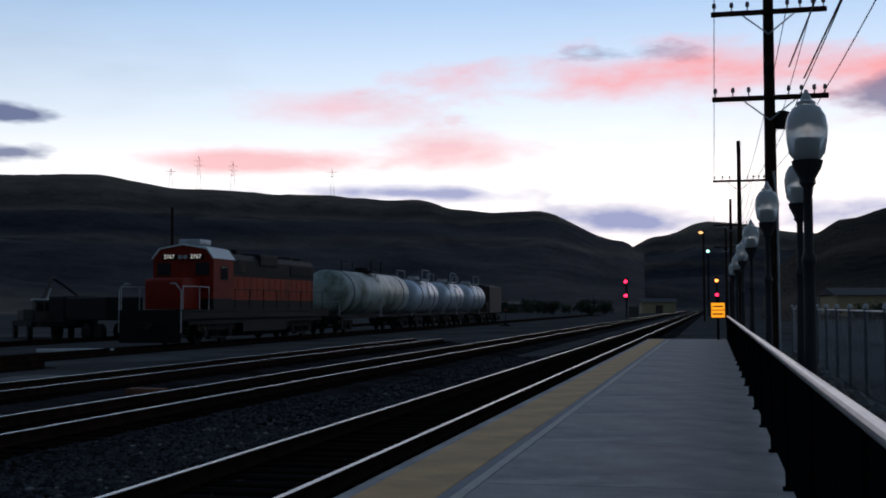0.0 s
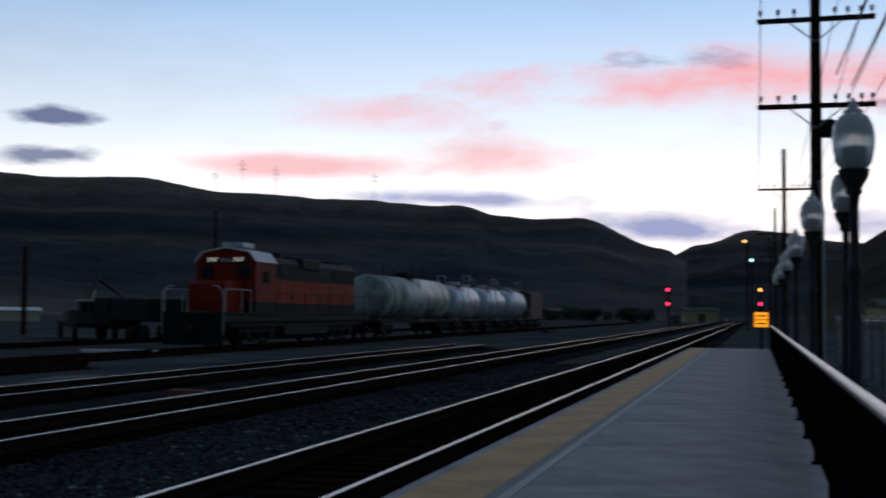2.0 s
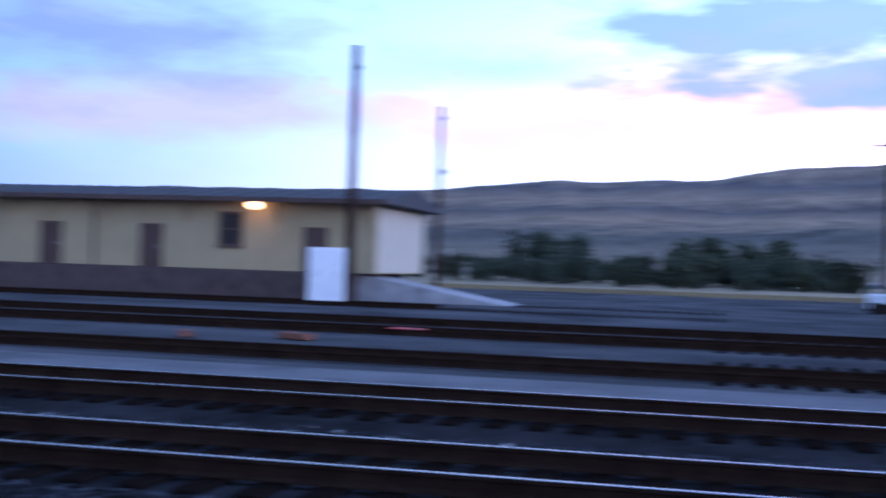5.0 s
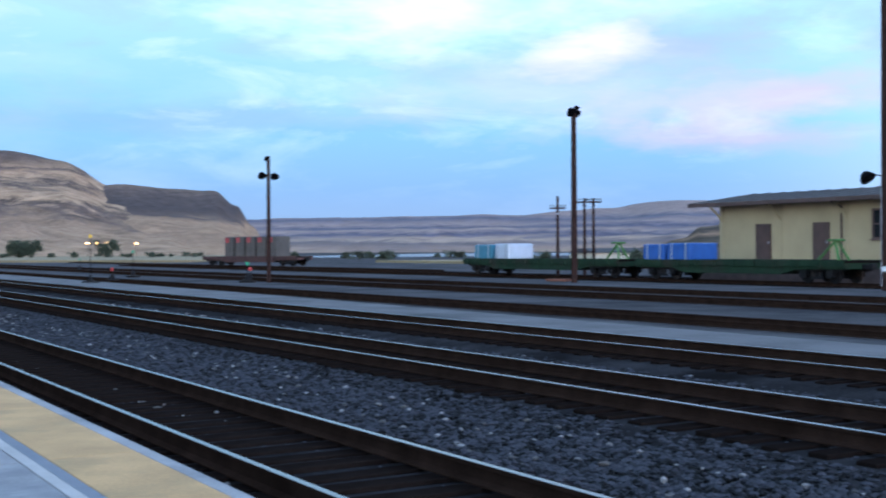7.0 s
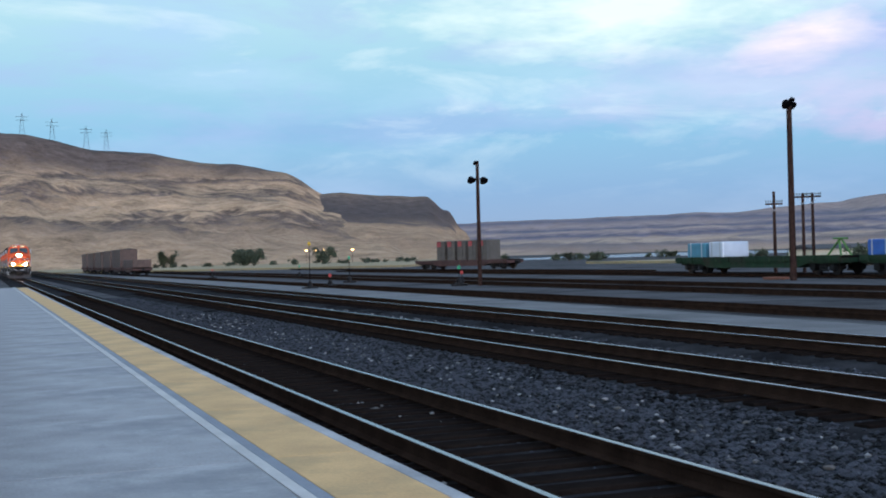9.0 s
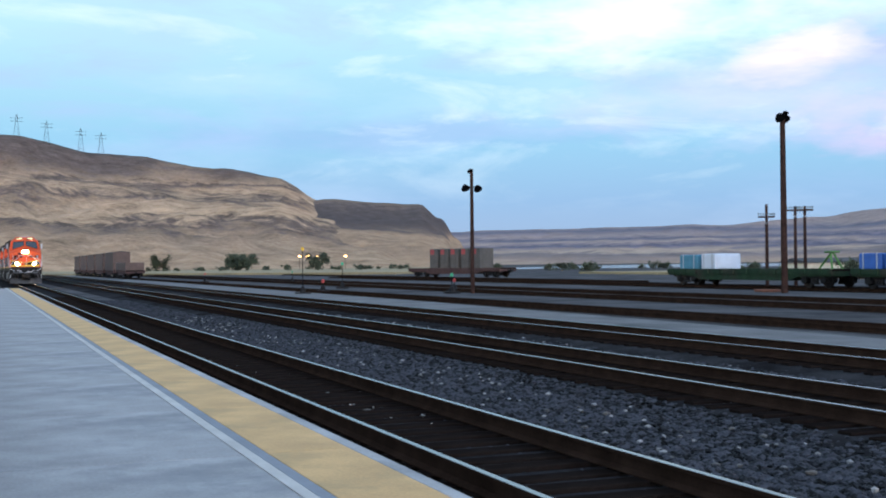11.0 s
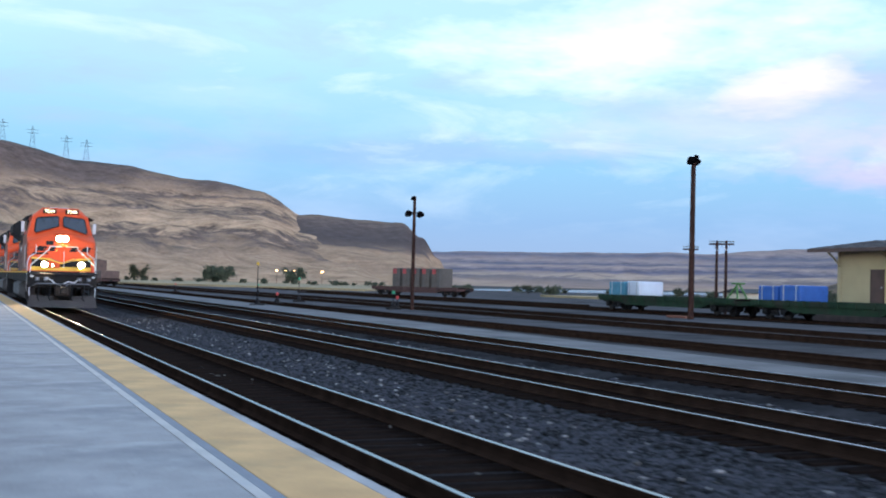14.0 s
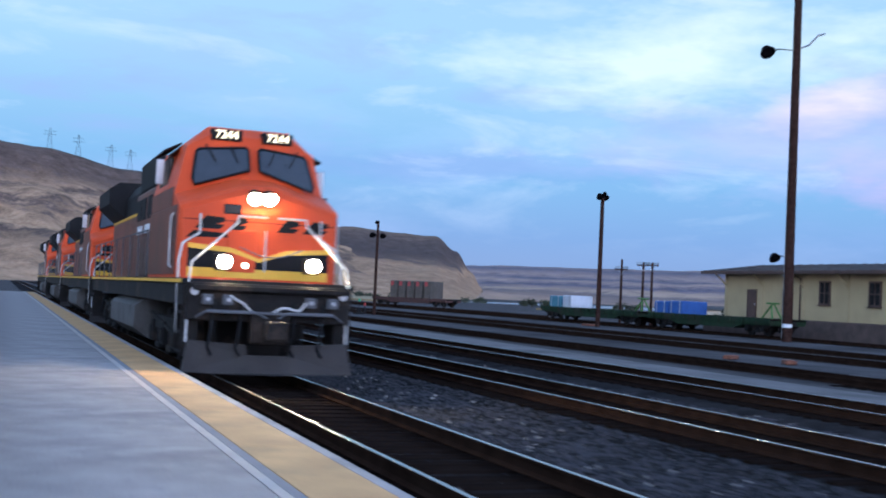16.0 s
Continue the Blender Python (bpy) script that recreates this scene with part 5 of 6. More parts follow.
# ---- railing, lamps, poles, signals ----
rail_fence = thing("platform_railing", Matrix.Identity(4), "black sheet-panel railing with a worn steel handrail along the platform", "railing", kind="structure")
RX = 0.55
part("handrail", rods([(RX, -90, 1.19), (RX, 51, 1.19)], 0.035, 12), "railcap", rail_fence, "worn bright steel handrail")
part("bottom_rail", rods([(RX, -90, 0.32), (RX, 51, 0.32)], 0.022), "blackmetal", rail_fence)
y = 51.0
while y > -90:
    part("post", B(RX - 0.03, RX + 0.03, y - 0.03, y + 0.03, 0.2, 1.17, 0.006), "blackmetal", rail_fence)
    piece("panel", "panel", lambda: B(-0.006, 0.006, 0.05, 2.39, 0.34, 1.14, 0.003), "blackmetal", rail_fence, pose(RX, y - 2.44, 0))
    piece("foot", "foot", lambda: B(-0.05, 0.05, -0.05, 0.05, 0.2, 0.225, 0.004), "blackmetal", rail_fence, pose(RX, y, 0))
    y -= 2.44


def acorn_lamp(x, y):
    g = thing("acorn_lamp", pose(x, y, -0.3), "black station lamp post with an unlit frosted acorn globe", "lamp post", "station lamps")
    part("post", spin([(0.15, 0), (0.15, 0.5), (0.11, 0.6), (0.075, 0.75), (0.062, 2.1), (0.062, 2.35), (0.078, 2.38), (0.078, 2.44), (0.052, 2.5), (0.048, 3.2), (0.09, 3.25), (0.085, 3.3), (0.15, 3.42), (0.17, 3.5)], 18), "lamppost", g, smooth=True)
    globe = part("globe", spin([(0.13, 3.5), (0.19, 3.58), (0.215, 3.72), (0.225, 3.86), (0.205, 3.98), (0.15, 4.08), (0.10, 4.1)], 24), "globe", g, "frosted white acorn globe", smooth=True)
    part("finial", spin([(0.10, 4.1), (0.105, 4.14), (0.06, 4.17), (0.055, 4.2), (0.03, 4.24), (0.02, 4.28)], 16), "globe", globe, smooth=True)
    part("ballast_housing", rod(bmesh.new(), (0, 0, 3.5), (0, 0, 3.75), 0.09, seg=14), "blackmetal", globe)
    return g


first = acorn_lamp(1.02, 13.4)
for yy in (23.2, 33.2, 43.2, 53.2, 63.2):
    copy_thing(first, pose(1.02, yy, -0.3))
copy_thing(first, pose(1.32, 19.0, -0.3))


def line_pole(x, y, top, arms, base=-0.3, r=0.17, extras=False, reach=1.38):
    g = thing("utility_pole", pose(x, y, base), "dark wooden utility pole with crossarms and insulators", "utility pole", "utility poles")
    part("pole", rod(bmesh.new(), (0, 0, 0), (0, 0, top - base), r, r * 0.72, 14), "pole", g, smooth=True)
    for z in arms:
        a = part("crossarm", B(-reach, reach, -0.22, -0.12, z - base - 0.06, z - base + 0.06, 0.01), "pole", g)
        for k in [q * reach / 1.38 for q in (-1.3, -0.88, -0.5, 0.45, 0.75, 1.05, 1.3)]:
            part("insulator", spin([(0.015, 0), (0.015, 0.1), (0.045, 0.1), (0.05, 0.16), (0.035, 0.22)], 10, (k, -0.17, z - base + 0.06)), "insulator", a)
        for s in (-1, 1):
            part("brace", rods([(s * 0.45 * reach, -0.14, z - base - 0.05), (0, -0.15, z - base - 0.55)], 0.018), "steel", g)
    if extras:
        part("transformer", spin([(0.02, 0), (0.17, 0.02), (0.18, 0.42), (0.05, 0.47)], 16, (0.30, 0.0, 6.05 - base - 0.1)), "frame", g)
        part("conduit", rods([(0.14, -0.14, 0), (0.14, -0.14, 4.5), (0.05, -0.25, 5.2)], 0.03), "steel", g)
    return g


line_pole(1.42, 30.0, 10.2, (6.72, 8.85), extras=True)
line_pole(1.45, 66.0, 10.6, (8.4,), r=0.15)
line_pole(1.5, 102.0, 10.6, (8.4,), r=0.15)
line_pole(1.5, 140.0, 10.6, (8.4,), r=0.15)
for k, (dx, z0) in enumerate(((-1.3, 8.99), (0.45, 8.99), (1.05, 8.99), (0.75, 6.86), (1.3, 6.86))):
    pts = []
    for a, b, za, zb in ((-12, 30, z0 + 0.6, z0), (30, 66, z0, 8.55), (66, 102, 8.55, 8.55), (102, 140, 8.55, 8.55)):
        for i in range(4 if a < 0 else 0, 13):
            u = i / 12
            pts.append((1.42 + dx, a + (b - a) * u, za + (zb - za) * u - 1.6 * u * (1 - u)))
    tagged(link("overhead_wire", rods(pts, 0.012, 5), "wire"), "thin dark sagging overhead wire", "cable", "overhead wires")
for x, z0 in ((1.9, 7.4), (2.25, 7.1)):
    pts = [(x + 0.9 * (1 - i / 12), -8 + 38 * i / 12, z0 + 1.4 - 1.9 * (i / 12) + 0.6 * (i / 12) ** 2) for i in range(13)]
    tagged(link("overhead_wire", rods(pts, 0.02, 6), "wire"), "thick dark service cable", "cable", "overhead wires")


def yard_light(x, y, h, heads, r=0.15, arm=0.0):
    g = thing("yard_light_pole", pose(x, y, -0.3), "brown wooden pole with dark floodlights at the top", "light pole", "yard light poles")
    part("pole", rod(bmesh.new(), (0, 0, 0), (0, 0, h + 0.3), r, r * 0.75, 14), "pole", g, smooth=True)
    for hx, hy, hz, s in heads:
        part("bracket", rods([(0, 0, hz + 0.3), (hx * 0.6, hy * 0.6, hz + 0.45), (hx, hy, hz + 0.3)], 0.035), "blackmetal", g)
        bm = spin([(0.08, 0.25), (0.16, 0.2), (0.28, 0.0), (0.30, -0.06), (0.02, -0.07)][::-1], 16)
        bmesh.ops.rotate(bm, verts=bm.verts, cent=(0, 0, 0), matrix=Matrix.Rotation(radians(40), 3, "X"))
        bmesh.ops.scale(bm, verts=bm.verts, vec=(s, s, s))
        bmesh.ops.translate(bm, verts=bm.verts, vec=(hx, hy, hz + 0.3))
        part("floodlight", bm, "blackmetal", g, smooth=True)
    return g


yard_light(-44.2, -57.3, 10.1, ((0.36, 0.26, 10.0, 1.1), (-0.36, -0.26, 10.0, 1.1), (0.0, 0.3, 10.25, 0.6)), 0.2)
yard_light(-29.6, -69.9, 7.7, ((0.52, 0.2, 6.45, 0.95), (-0.52, -0.2, 6.45, 0.95), (0.14, 0.07, 7.55, 0.6)), 0.14)
g = yard_light(-46.7, -36.6, 23.5, ((0.65, -0.65, 5.0, 1.3), (1.3, -1.3, 18.3, 1.7)), 0.31)
part("band", spin([(0.315, 0), (0.315, 0.22)], 16, (0, 0, 0.9)), "whitepaint", g)
part("curved_arm", rods([(0, 0, 18.7), (-0.5, 0.5, 18.9), (-0.9, 0.9, 19.5), (-1.2, 1.2, 19.6)], 0.06), "steel", g)
part("conduit", rods([(0.2, -0.22, 0.2), (0.19, -0.2, 8.0), (0.15, -0.17, 17.2)], 0.04), "steel", g)
yard_light(-51.5, -16.6, 11.5, ((0.3, 0.2, 10.4, 0.7),), 0.24)
yard_light(-92.3, -22.4, 14.3, ((0.5, 0.2, 13.2, 1.2), (-0.3, 0.2, 9.0, 1.2)), 0.24)
g = line_pole(-94.0, 12.0, 11.9, (11.6,), r=0.2)
g.matrix_world = pose(-94, 12, -0.3, 0, 0, 90)
for x, y, h in ((-55.2, -73.6, 5.85), (-56.8, -72.3, 5.65), (-58.0, -72.7, 5.7)):
    g = line_pole(x, y, h, (h - (0.95 if h > 5.8 else 0.3),), r=0.14, reach=0.62)
    g.matrix_world = pose(x, y, -0.3, 0, 0, 142)
line_pole(-45.0, 93.0, 10.2, (), r=0.16)
g = yard_light(-52.0, 76.0, 6.2, (), 0.2)


def signal_mast(x, y, lamps, h):
    g = thing("signal_mast", pose(x, y, -0.3), "dark railway signal mast with two lit lamps", "railway signal", "signals")
    part("mast", rod(bmesh.new(), (0, 0, 0), (0, 0, h), 0.09, seg=12), "blackmetal", g)
    part("ladder", rods([(0.2, 0.3, 0), (0.2, 0.25, h)], 0.03), "blackmetal", g)
    for z, mm in lamps:
        hd = part("signal_head", B(-0.3, 0.3, -0.3, 0.1, z - 0.45, z + 0.45, 0.05), "blackmetal", g)
        part("hood", rod(bmesh.new(), (0, -0.3, z + 0.12), (0, -0.5, z + 0.12), 0.2, seg=14), "blackmetal", hd)
        part("lamp", rod(bmesh.new(), (0, -0.5, z), (0, -0.53, z), 0.26, seg=16), mm, hd, "glowing signal lamp")
    part("instrument_case", B(0.4, 1.9, -0.3, 0.5, 0, 1.9, 0.05), "boxgrey", g)
    return g


signal_mast(-13.2, 185, ((3.55, "red_lamp"), (5.75, "red_lamp")), 6.4)
signal_mast(0.55, 200, ((3.75, "red_lamp"), (6.1, "amber_lamp")), 6.8)
signal_mast(-0.9, 230, ((12.3, "green_lamp"),), 12.9)
g = thing("street_lamp", pose(-2.2 + 1.1, 150, -0.3), "tall pole with a glowing amber street lamp", "street lamp")
part("pole", rod(bmesh.new(), (0, 0, 0), (0, 0, 11.0), 0.12, seg=12), "pole", g)
part("lamp", spin([(0.02, -0.15), (0.3, -0.05), (0.3, 0.1), (0.05, 0.2)], 14, (-0.3, 0, 11.0)), "sodium", g)

g = thing("platform_end_sign", pose(0.18, 51.3, 0.2), "glowing amber warning sign with two dark lines on a black post", "sign")
part("post", rod(bmesh.new(), (0, 0, 0), (0, 0, 1.75), 0.05, seg=12), "blackmetal", g)
face = part("face", B(-0.28, 0.28, -0.05, 0.0, 0.93, 1.55, 0.02), "ysign", g)
part("border", B(-0.31, 0.31, 0.0, 0.06, 0.9, 1.58, 0.02), "blackmetal", g)
part("divider", B(-0.28, 0.28, -0.055, -0.045, 1.225, 1.255), "blackmetal", face)
for z in (1.40, 1.08):
    part("text_bar", B(-0.2, 0.2, -0.054, -0.045, z - 0.03, z + 0.03), "rust", face)
g = thing("fence", Matrix.Identity(4), "chain-link fence of pale posts beyond the platform", "fence", kind="structure")
for i in range(14):
    yy = 11.5 + i * 3.0
    post = part("post", rods([(3.15, yy, -0.3), (3.15, yy, 1.55)], 0.045), "dullsteel", g)
    part("post_cap", spin([(0.06, 0), (0.06, 0.06), (0.02, 0.11)], 10, (3.15, yy, 1.55)), "steel", post)
part("top_rail", rods([(3.15, 11.5, 1.5), (3.15, 50.5, 1.5)], 0.02), "steel", g)
wire = bmesh.new()
for i in range(130):
    yy = 11.5 + i * 0.3
    rod(wire, (3.15, yy, -0.25), (3.15, yy + 1.2, 1.5), 0.0018, seg=3)
    rod(wire, (3.15, yy + 1.2, -0.25), (3.15, yy, 1.5), 0.0018, seg=3)
part("chain_link", wire, "steel", g)
rnd = random.Random(31)
for i in range(40):
    yy = 9 + i * 0.9
    s = rnd.uniform(0.10, 0.26)
    st = bmesh.new()
    bmesh.ops.create_icosphere(st, subdivisions=1, radius=s)
    for v in st.verts:
        v.co *= rnd.uniform(0.75, 1.2)
    ob = link("border_stone", st, "pale" if i % 3 else "boxgrey")
    ob.location = (2.6 + rnd.uniform(-0.25, 0.25), yy, -0.3 + s * 0.4)
    tagged(ob, "pale rounded border stone along the fence", "stone", "border stones")


# ---- freight house ----
BX, BY0, BY1, FLOOR, EAVE = -55.0, -56.0, -16.5, 1.05, 4.45
house = thing("freight_house", Matrix.Identity(4), "long tan stucco freight house with a dark overhanging roof", "building")
part("wall", B(BX - 9.5, BX, BY0, BY1, FLOOR, EAVE), "tan", house)
part("dock", B(BX - 9.9, BX + 1.7, BY0 - 0.4, BY1 - 1.1, -0.32, FLOOR - 0.02, 0.04), "brick", house, "dark loading dock")
bm = bmesh.new()
prism(bm, [(BX + 1.3, EAVE), (BX + 1.3, EAVE + 0.14), (BX - 4.7, EAVE + 0.95), (BX - 10.7, EAVE + 0.14), (BX - 10.7, EAVE)], BY0 - 1.5, BY1 + 0.9, "y")
roof = part("roof", bm, "roof", house, "dark low-pitched metal roof")
for i in range(34):
    yy = BY0 - 1.3 + i * 1.25
    seam = bmesh.new()
    prism(seam, [(BX + 1.31, EAVE + 0.145), (BX + 1.31, EAVE + 0.19), (BX - 4.7, EAVE + 1.0), (BX - 4.7, EAVE + 0.955)], yy - 0.03, yy + 0.03, "y")
    part("roof_seam", seam, "roof", roof)
part("fascia", B(BX + 1.3, BX + 1.36, BY0 - 1.5, BY1 + 0.9, EAVE - 0.08, EAVE + 0.16), "brown", house)
for yy in (-52.2, -47.7, -34.0, -28.3, -19.5):
    door = part("door", B(BX, BX + 0.08, yy - 0.5, yy + 0.5, FLOOR, FLOOR + 2.08, 0.02), "brown", house, "dark brown door")
    frame_ = bmesh.new()
    for y0, y1, z0, z1 in ((yy - 0.6, yy - 0.5, FLOOR, FLOOR + 2.18), (yy + 0.5, yy + 0.6, FLOOR, FLOOR + 2.18), (yy - 0.5, yy + 0.5, FLOOR + 2.08, FLOOR + 2.18)):
        box(frame_, BX, BX + 0.11, y0, y1, z0, z1, 0.01)
    part("door_frame", frame_, "brown", door)
    for z0, z1 in ((0.2, 0.9), (1.1, 1.9)):
        part("door_panel", B(BX + 0.08, BX + 0.10, yy - 0.36, yy + 0.36, FLOOR + z0, FLOOR + z1, 0.01), "brown", door)
    part("handle", B(BX + 0.08, BX + 0.13, yy + 0.40, yy + 0.45, FLOOR + 0.95, FLOOR + 1.1), "steel", door)
for yy in (-43.5, -38.3, -24.0):
    w = part("window", B(BX + 0.01, BX + 0.05, yy - 0.5, yy + 0.5, FLOOR + 1.25, FLOOR + 2.75, 0.01), "darkglass", house)
    fr = bmesh.new()
    for y0, y1, z0, z1 in ((yy - 0.62, yy - 0.5, 1.15, 2.87), (yy + 0.5, yy + 0.62, 1.15, 2.87), (yy - 0.5, yy + 0.5, 2.75, 2.87), (yy - 0.5, yy + 0.5, 1.15, 1.25), (yy - 0.5, yy + 0.5, 1.97, 2.03), (yy - 0.03, yy + 0.03, 1.25, 2.75)):
        box(fr, BX, BX + 0.09, y0, y1, FLOOR + z0, FLOOR + z1, 0.005)
    part("window_frame", fr, "brown", w)
    part("sill", B(BX, BX + 0.18, yy - 0.7, yy + 0.7, FLOOR + 1.08, FLOOR + 1.15, 0.01), "brown", w)
for i in range(9):
    yy = BY0 + 0.25 + i * 4.9
    part("eave_brace", rods([(BX + 0.03, yy, EAVE - 1.0), (BX + 0.45, yy, EAVE - 0.55), (BX + 1.1, yy, EAVE - 0.05)], 0.07), "tan", house)
    part("pilaster", B(BX, BX + 0.06, yy - 0.14, yy + 0.14, FLOOR, EAVE - 0.02, 0.01), "tan", house)
for yy in (-46.2, -31.5):
    part("downpipe", rods([(BX + 0.1, yy, FLOOR), (BX + 0.1, yy, EAVE - 0.35), (BX + 1.2, yy, EAVE - 0.02)], 0.06), "brown", house)
# end wall faces the afterglow: that light is put into a paler colour
part("end_panel", B(BX - 9.1, BX - 0.4, BY1, BY1 + 0.06, FLOOR + 0.05, EAVE - 0.1), "cream", house, "end wall painted paler cream for the sunset light on it")
part("ramp", prism(bmesh.new(), [(BY1 - 1.1, FLOOR - 0.02), (BY1 + 6.6, -0.3), (BY1 - 1.1, -0.3)], BX - 4.4, BX - 0.7, "x"), "concrete", house, "pale concrete ramp")
lampb = part("wall_lamp", rods([(BX, -22.5, EAVE - 0.25), (BX + 0.6, -22.5, EAVE - 0.15)], 0.04), "blackmetal", house)
part("bulb", spin([(0.02, -0.2), (0.31, -0.11), (0.33, 0.09), (0.08, 0.18)], 16, (BX + 0.68, -22.5, EAVE - 0.22)), "sodium", lampb, "glowing amber wall lamp")
g = thing("equipment_cabinet", pose(-49.8, -17.1, -0.3, 0, 0, 18), "pale grey upright equipment cabinet", "cabinet")
part("body", B(-0.6, 0.6, -0.8, 0.8, 0.1, 2.5, 0.04), "whitepaint", g)
part("plinth", B(-0.65, 0.65, -0.85, 0.85, 0, 0.12, 0.02), "concrete", g)
for s in (-0.4, 0.4):
    d = part("door", B(0.6, 0.63, s - 0.37, s + 0.37, 0.2, 2.4, 0.01), "whitepaint", g)
    part("handle", B(0.63, 0.67, s - 0.03, s + 0.03, 1.2, 1.45), "steel", d)
for x, y, z, sx, sy, mm, lab in ((-68.8, 11.6, 2.8, 2.0, 2.0, "whitepaint", "tall white plastic tank standing beyond the tracks"), (-73.5, 9.0, 1.0, 1.2, 1.3, "whitepaint", "low white box on the gravel beyond the tracks")):
    g = thing("storage_tank", pose(x, y, -0.3), lab, "tank")
    part("body", B(-sx / 2, sx / 2, -sy / 2, sy / 2, 0.08, z, 0.1), mm, g)
    part("pallet", B(-sx / 2 - 0.05, sx / 2 + 0.05, -sy / 2 - 0.05, sy / 2 + 0.05, 0, 0.08), "tie", g)


# ---- switch stands, debris, vehicles ----
def switch_stand(x, y, target, h=1.3):
    g = thing("switch_stand", pose(x, y, -0.3), "low black switch stand with a painted target", "switch stand", "switch stands")
    part("base", B(-0.5, 0.5, -0.25, 0.25, 0, 0.14, 0.02), "frame", g)
    part("body", spin([(0.2, 0.14), (0.16, 0.4), (0.09, 0.5), (0.06, 0.55)], 12), "frame", g)
    part("staff", rods([(0, 0, 0.5), (0, 0, h)], 0.025), "blackmetal", g)
    part("lever", rods([(0, 0, 0.35), (0.3, 0.5, 0.3)], 0.03), "blackmetal", g)
    part("target", rod(bmesh.new(), (-0.02, -0.01, h), (0.02, 0.01, h), 0.13, seg=14), target, g)
    return g


for x, y, tg, h in ((-17.0, 8.0, "rust", 0.8), (-28.6, -71.0, "greenpaint", 1.2), (-20.0, -76.0, "ylw", 3.0), (-22.5, -80, "redpaint", 0.8), (-27.5, -92, "greenpaint", 2.0),
                    (-30, -74, "redpaint", 0.8), (-33.0, -130, "greenpaint", 1.2), (-25, -140, "redpaint", 1.0), (-20, 115, "redpaint", 1.6)):
    switch_stand(x, y, tg, h)
for x, y, sx, sy, mm in ((-27, -10.0, 0.9, 0.4, "rust"), (-26.2, -12.5, 0.7, 0.3, "rust"), (-31.0, -8.3, 0.9, 0.5, "redpaint"), (-45, -60, 1.6, 0.5, "rust"), (-58, -19, 1.0, 0.4, "redpaint"),
                         (-12.2, 24, 0.9, 0.3, "rust"), (-27.3, 47, 3.4, 0.2, "whitepaint")):
    g = link("scrap", B(-sx / 2, sx / 2, -sy / 2, sy / 2, 0, 0.16, 0.03), mm)
    g.location, g.rotation_euler = (x, y, -0.3), (0, 0, x * 3.1)
    tagged(g, "rusty red scrap lying on the gravel", "scrap", "yard scrap")
rnd = random.Random(5)
for x, y in ((-4.5, -14.0), (-4.1, -22.5), (-6.2, -9.8), (-7.3, -13.0), (-6.9, -8.6), (-7.9, -11.2), (-11.5, -21), (-12.1, -26), (-8.2, -18), (-5.0, -30)):
    st = bmesh.new()
    bmesh.ops.create_icosphere(st, subdivisions=1, radius=0.045)
    for v in st.verts:
        v.co = Vector((v.co.x * rnd.uniform(1.0, 1.9), v.co.y * rnd.uniform(0.8, 1.3), v.co.z * rnd.uniform(0.35, 0.7)))
    ob = link("pale_stone", st, "boxgrey")
    ob.location = (x, y, -0.19 if -5.6 < x < -3.2 else -0.27)
    tagged(ob, "pale chip of stone lying in the ballast", "stone", "pale stones")
for x, y, r in ((-17.2, 27.2, 1.5), (-24.3, -3.0, 0.8), (-28.4, 6.0, 1.5)):
    hp = bmesh.new()
    bmesh.ops.create_icosphere(hp, subdivisions=3, radius=r)
    for v in hp.verts:
        v.co = Vector((v.co.x * 0.6, v.co.y * 1.3, max(0.0, v.co.z) * 0.13)) * (1 + 0.15 * noise.noise(v.co * 1.7))
    ob = link("gravel_mound", hp, "pale")
    ob.location = (x, y, -0.31)
    tagged(ob, "low spread heap of pale gravel", "gravel heap", "gravel heaps")
g = thing("rail_crane", pose(-41.9, 68.1, -0.3, 0, 0, 40), "pale maintenance crane truck with a raised dark boom", "crane")
part("deck", B(-1.3, 1.3, -4.5, 4.5, 0.8, 1.15, 0.04), "frame", g)
part("cab", B(-0.55, 0.6, -0.6, 0.7, 1.15, 2.45, 0.06), "boxgrey", g, "pale grey driver's cab")
for x0, x1 in ((-0.45, -0.03), (0.07, 0.5)):
    part("window", B(x0, x1, -0.63, -0.6, 1.75, 2.3, 0.01), "darkglass", g)
part("cab_roof", B(-0.65, 0.7, -0.7, 0.8, 2.45, 2.53, 0.03), "whitepaint", g)
part("engine_cover", B(-1.25, -0.6, -0.5, 2.2, 1.15, 1.9, 0.08), "boxgrey", g)
boom = part("boom", rods([(-0.3, 0.3, 1.5), (0.2, 0.3, 2.9), (0.62, 0.3, 3.9), (0.8, 0.3, 3.85)], 0.11), "boxgrey", g, "dark two-part boom")
part("stick", rods([(0.7, 0.3, 3.85), (1.5, 0.3, 3.3), (2.15, 0.3, 2.8), (2.25, 0.3, 2.1)], 0.08), "frame", boom)
part("hydraulic_ram", rods([(0.1, 0.1, 1.9), (0.5, 0.1, 3.2)], 0.05), "steel", boom)
part("grapple", B(2.05, 2.45, 0.1, 0.5, 1.7, 2.1, 0.05), "frame", boom)
for s in (-1, 1):
    for yy in (-3.3, 3.3):
        part("wheel", rod(bmesh.new(), (s * 1.1, yy, 0.48), (s * 1.35, yy, 0.48), 0.48, seg=18), "frame", g)
g = thing("dump_truck", pose(-37.4, 66.5, -0.3, 0, 0, 60), "dark dump truck parked in the yard", "truck")
part("bed", B(-1.25, 1.25, -3.6, 1.2, 1.2, 2.6, 0.1), "black", g)
part("cab", B(-1.2, 1.2, 1.4, 3.4, 0.7, 2.7, 0.15), "black", g)
part("windscreen", B(-1.05, 1.05, 3.38, 3.42, 1.75, 2.5), "glass", g)
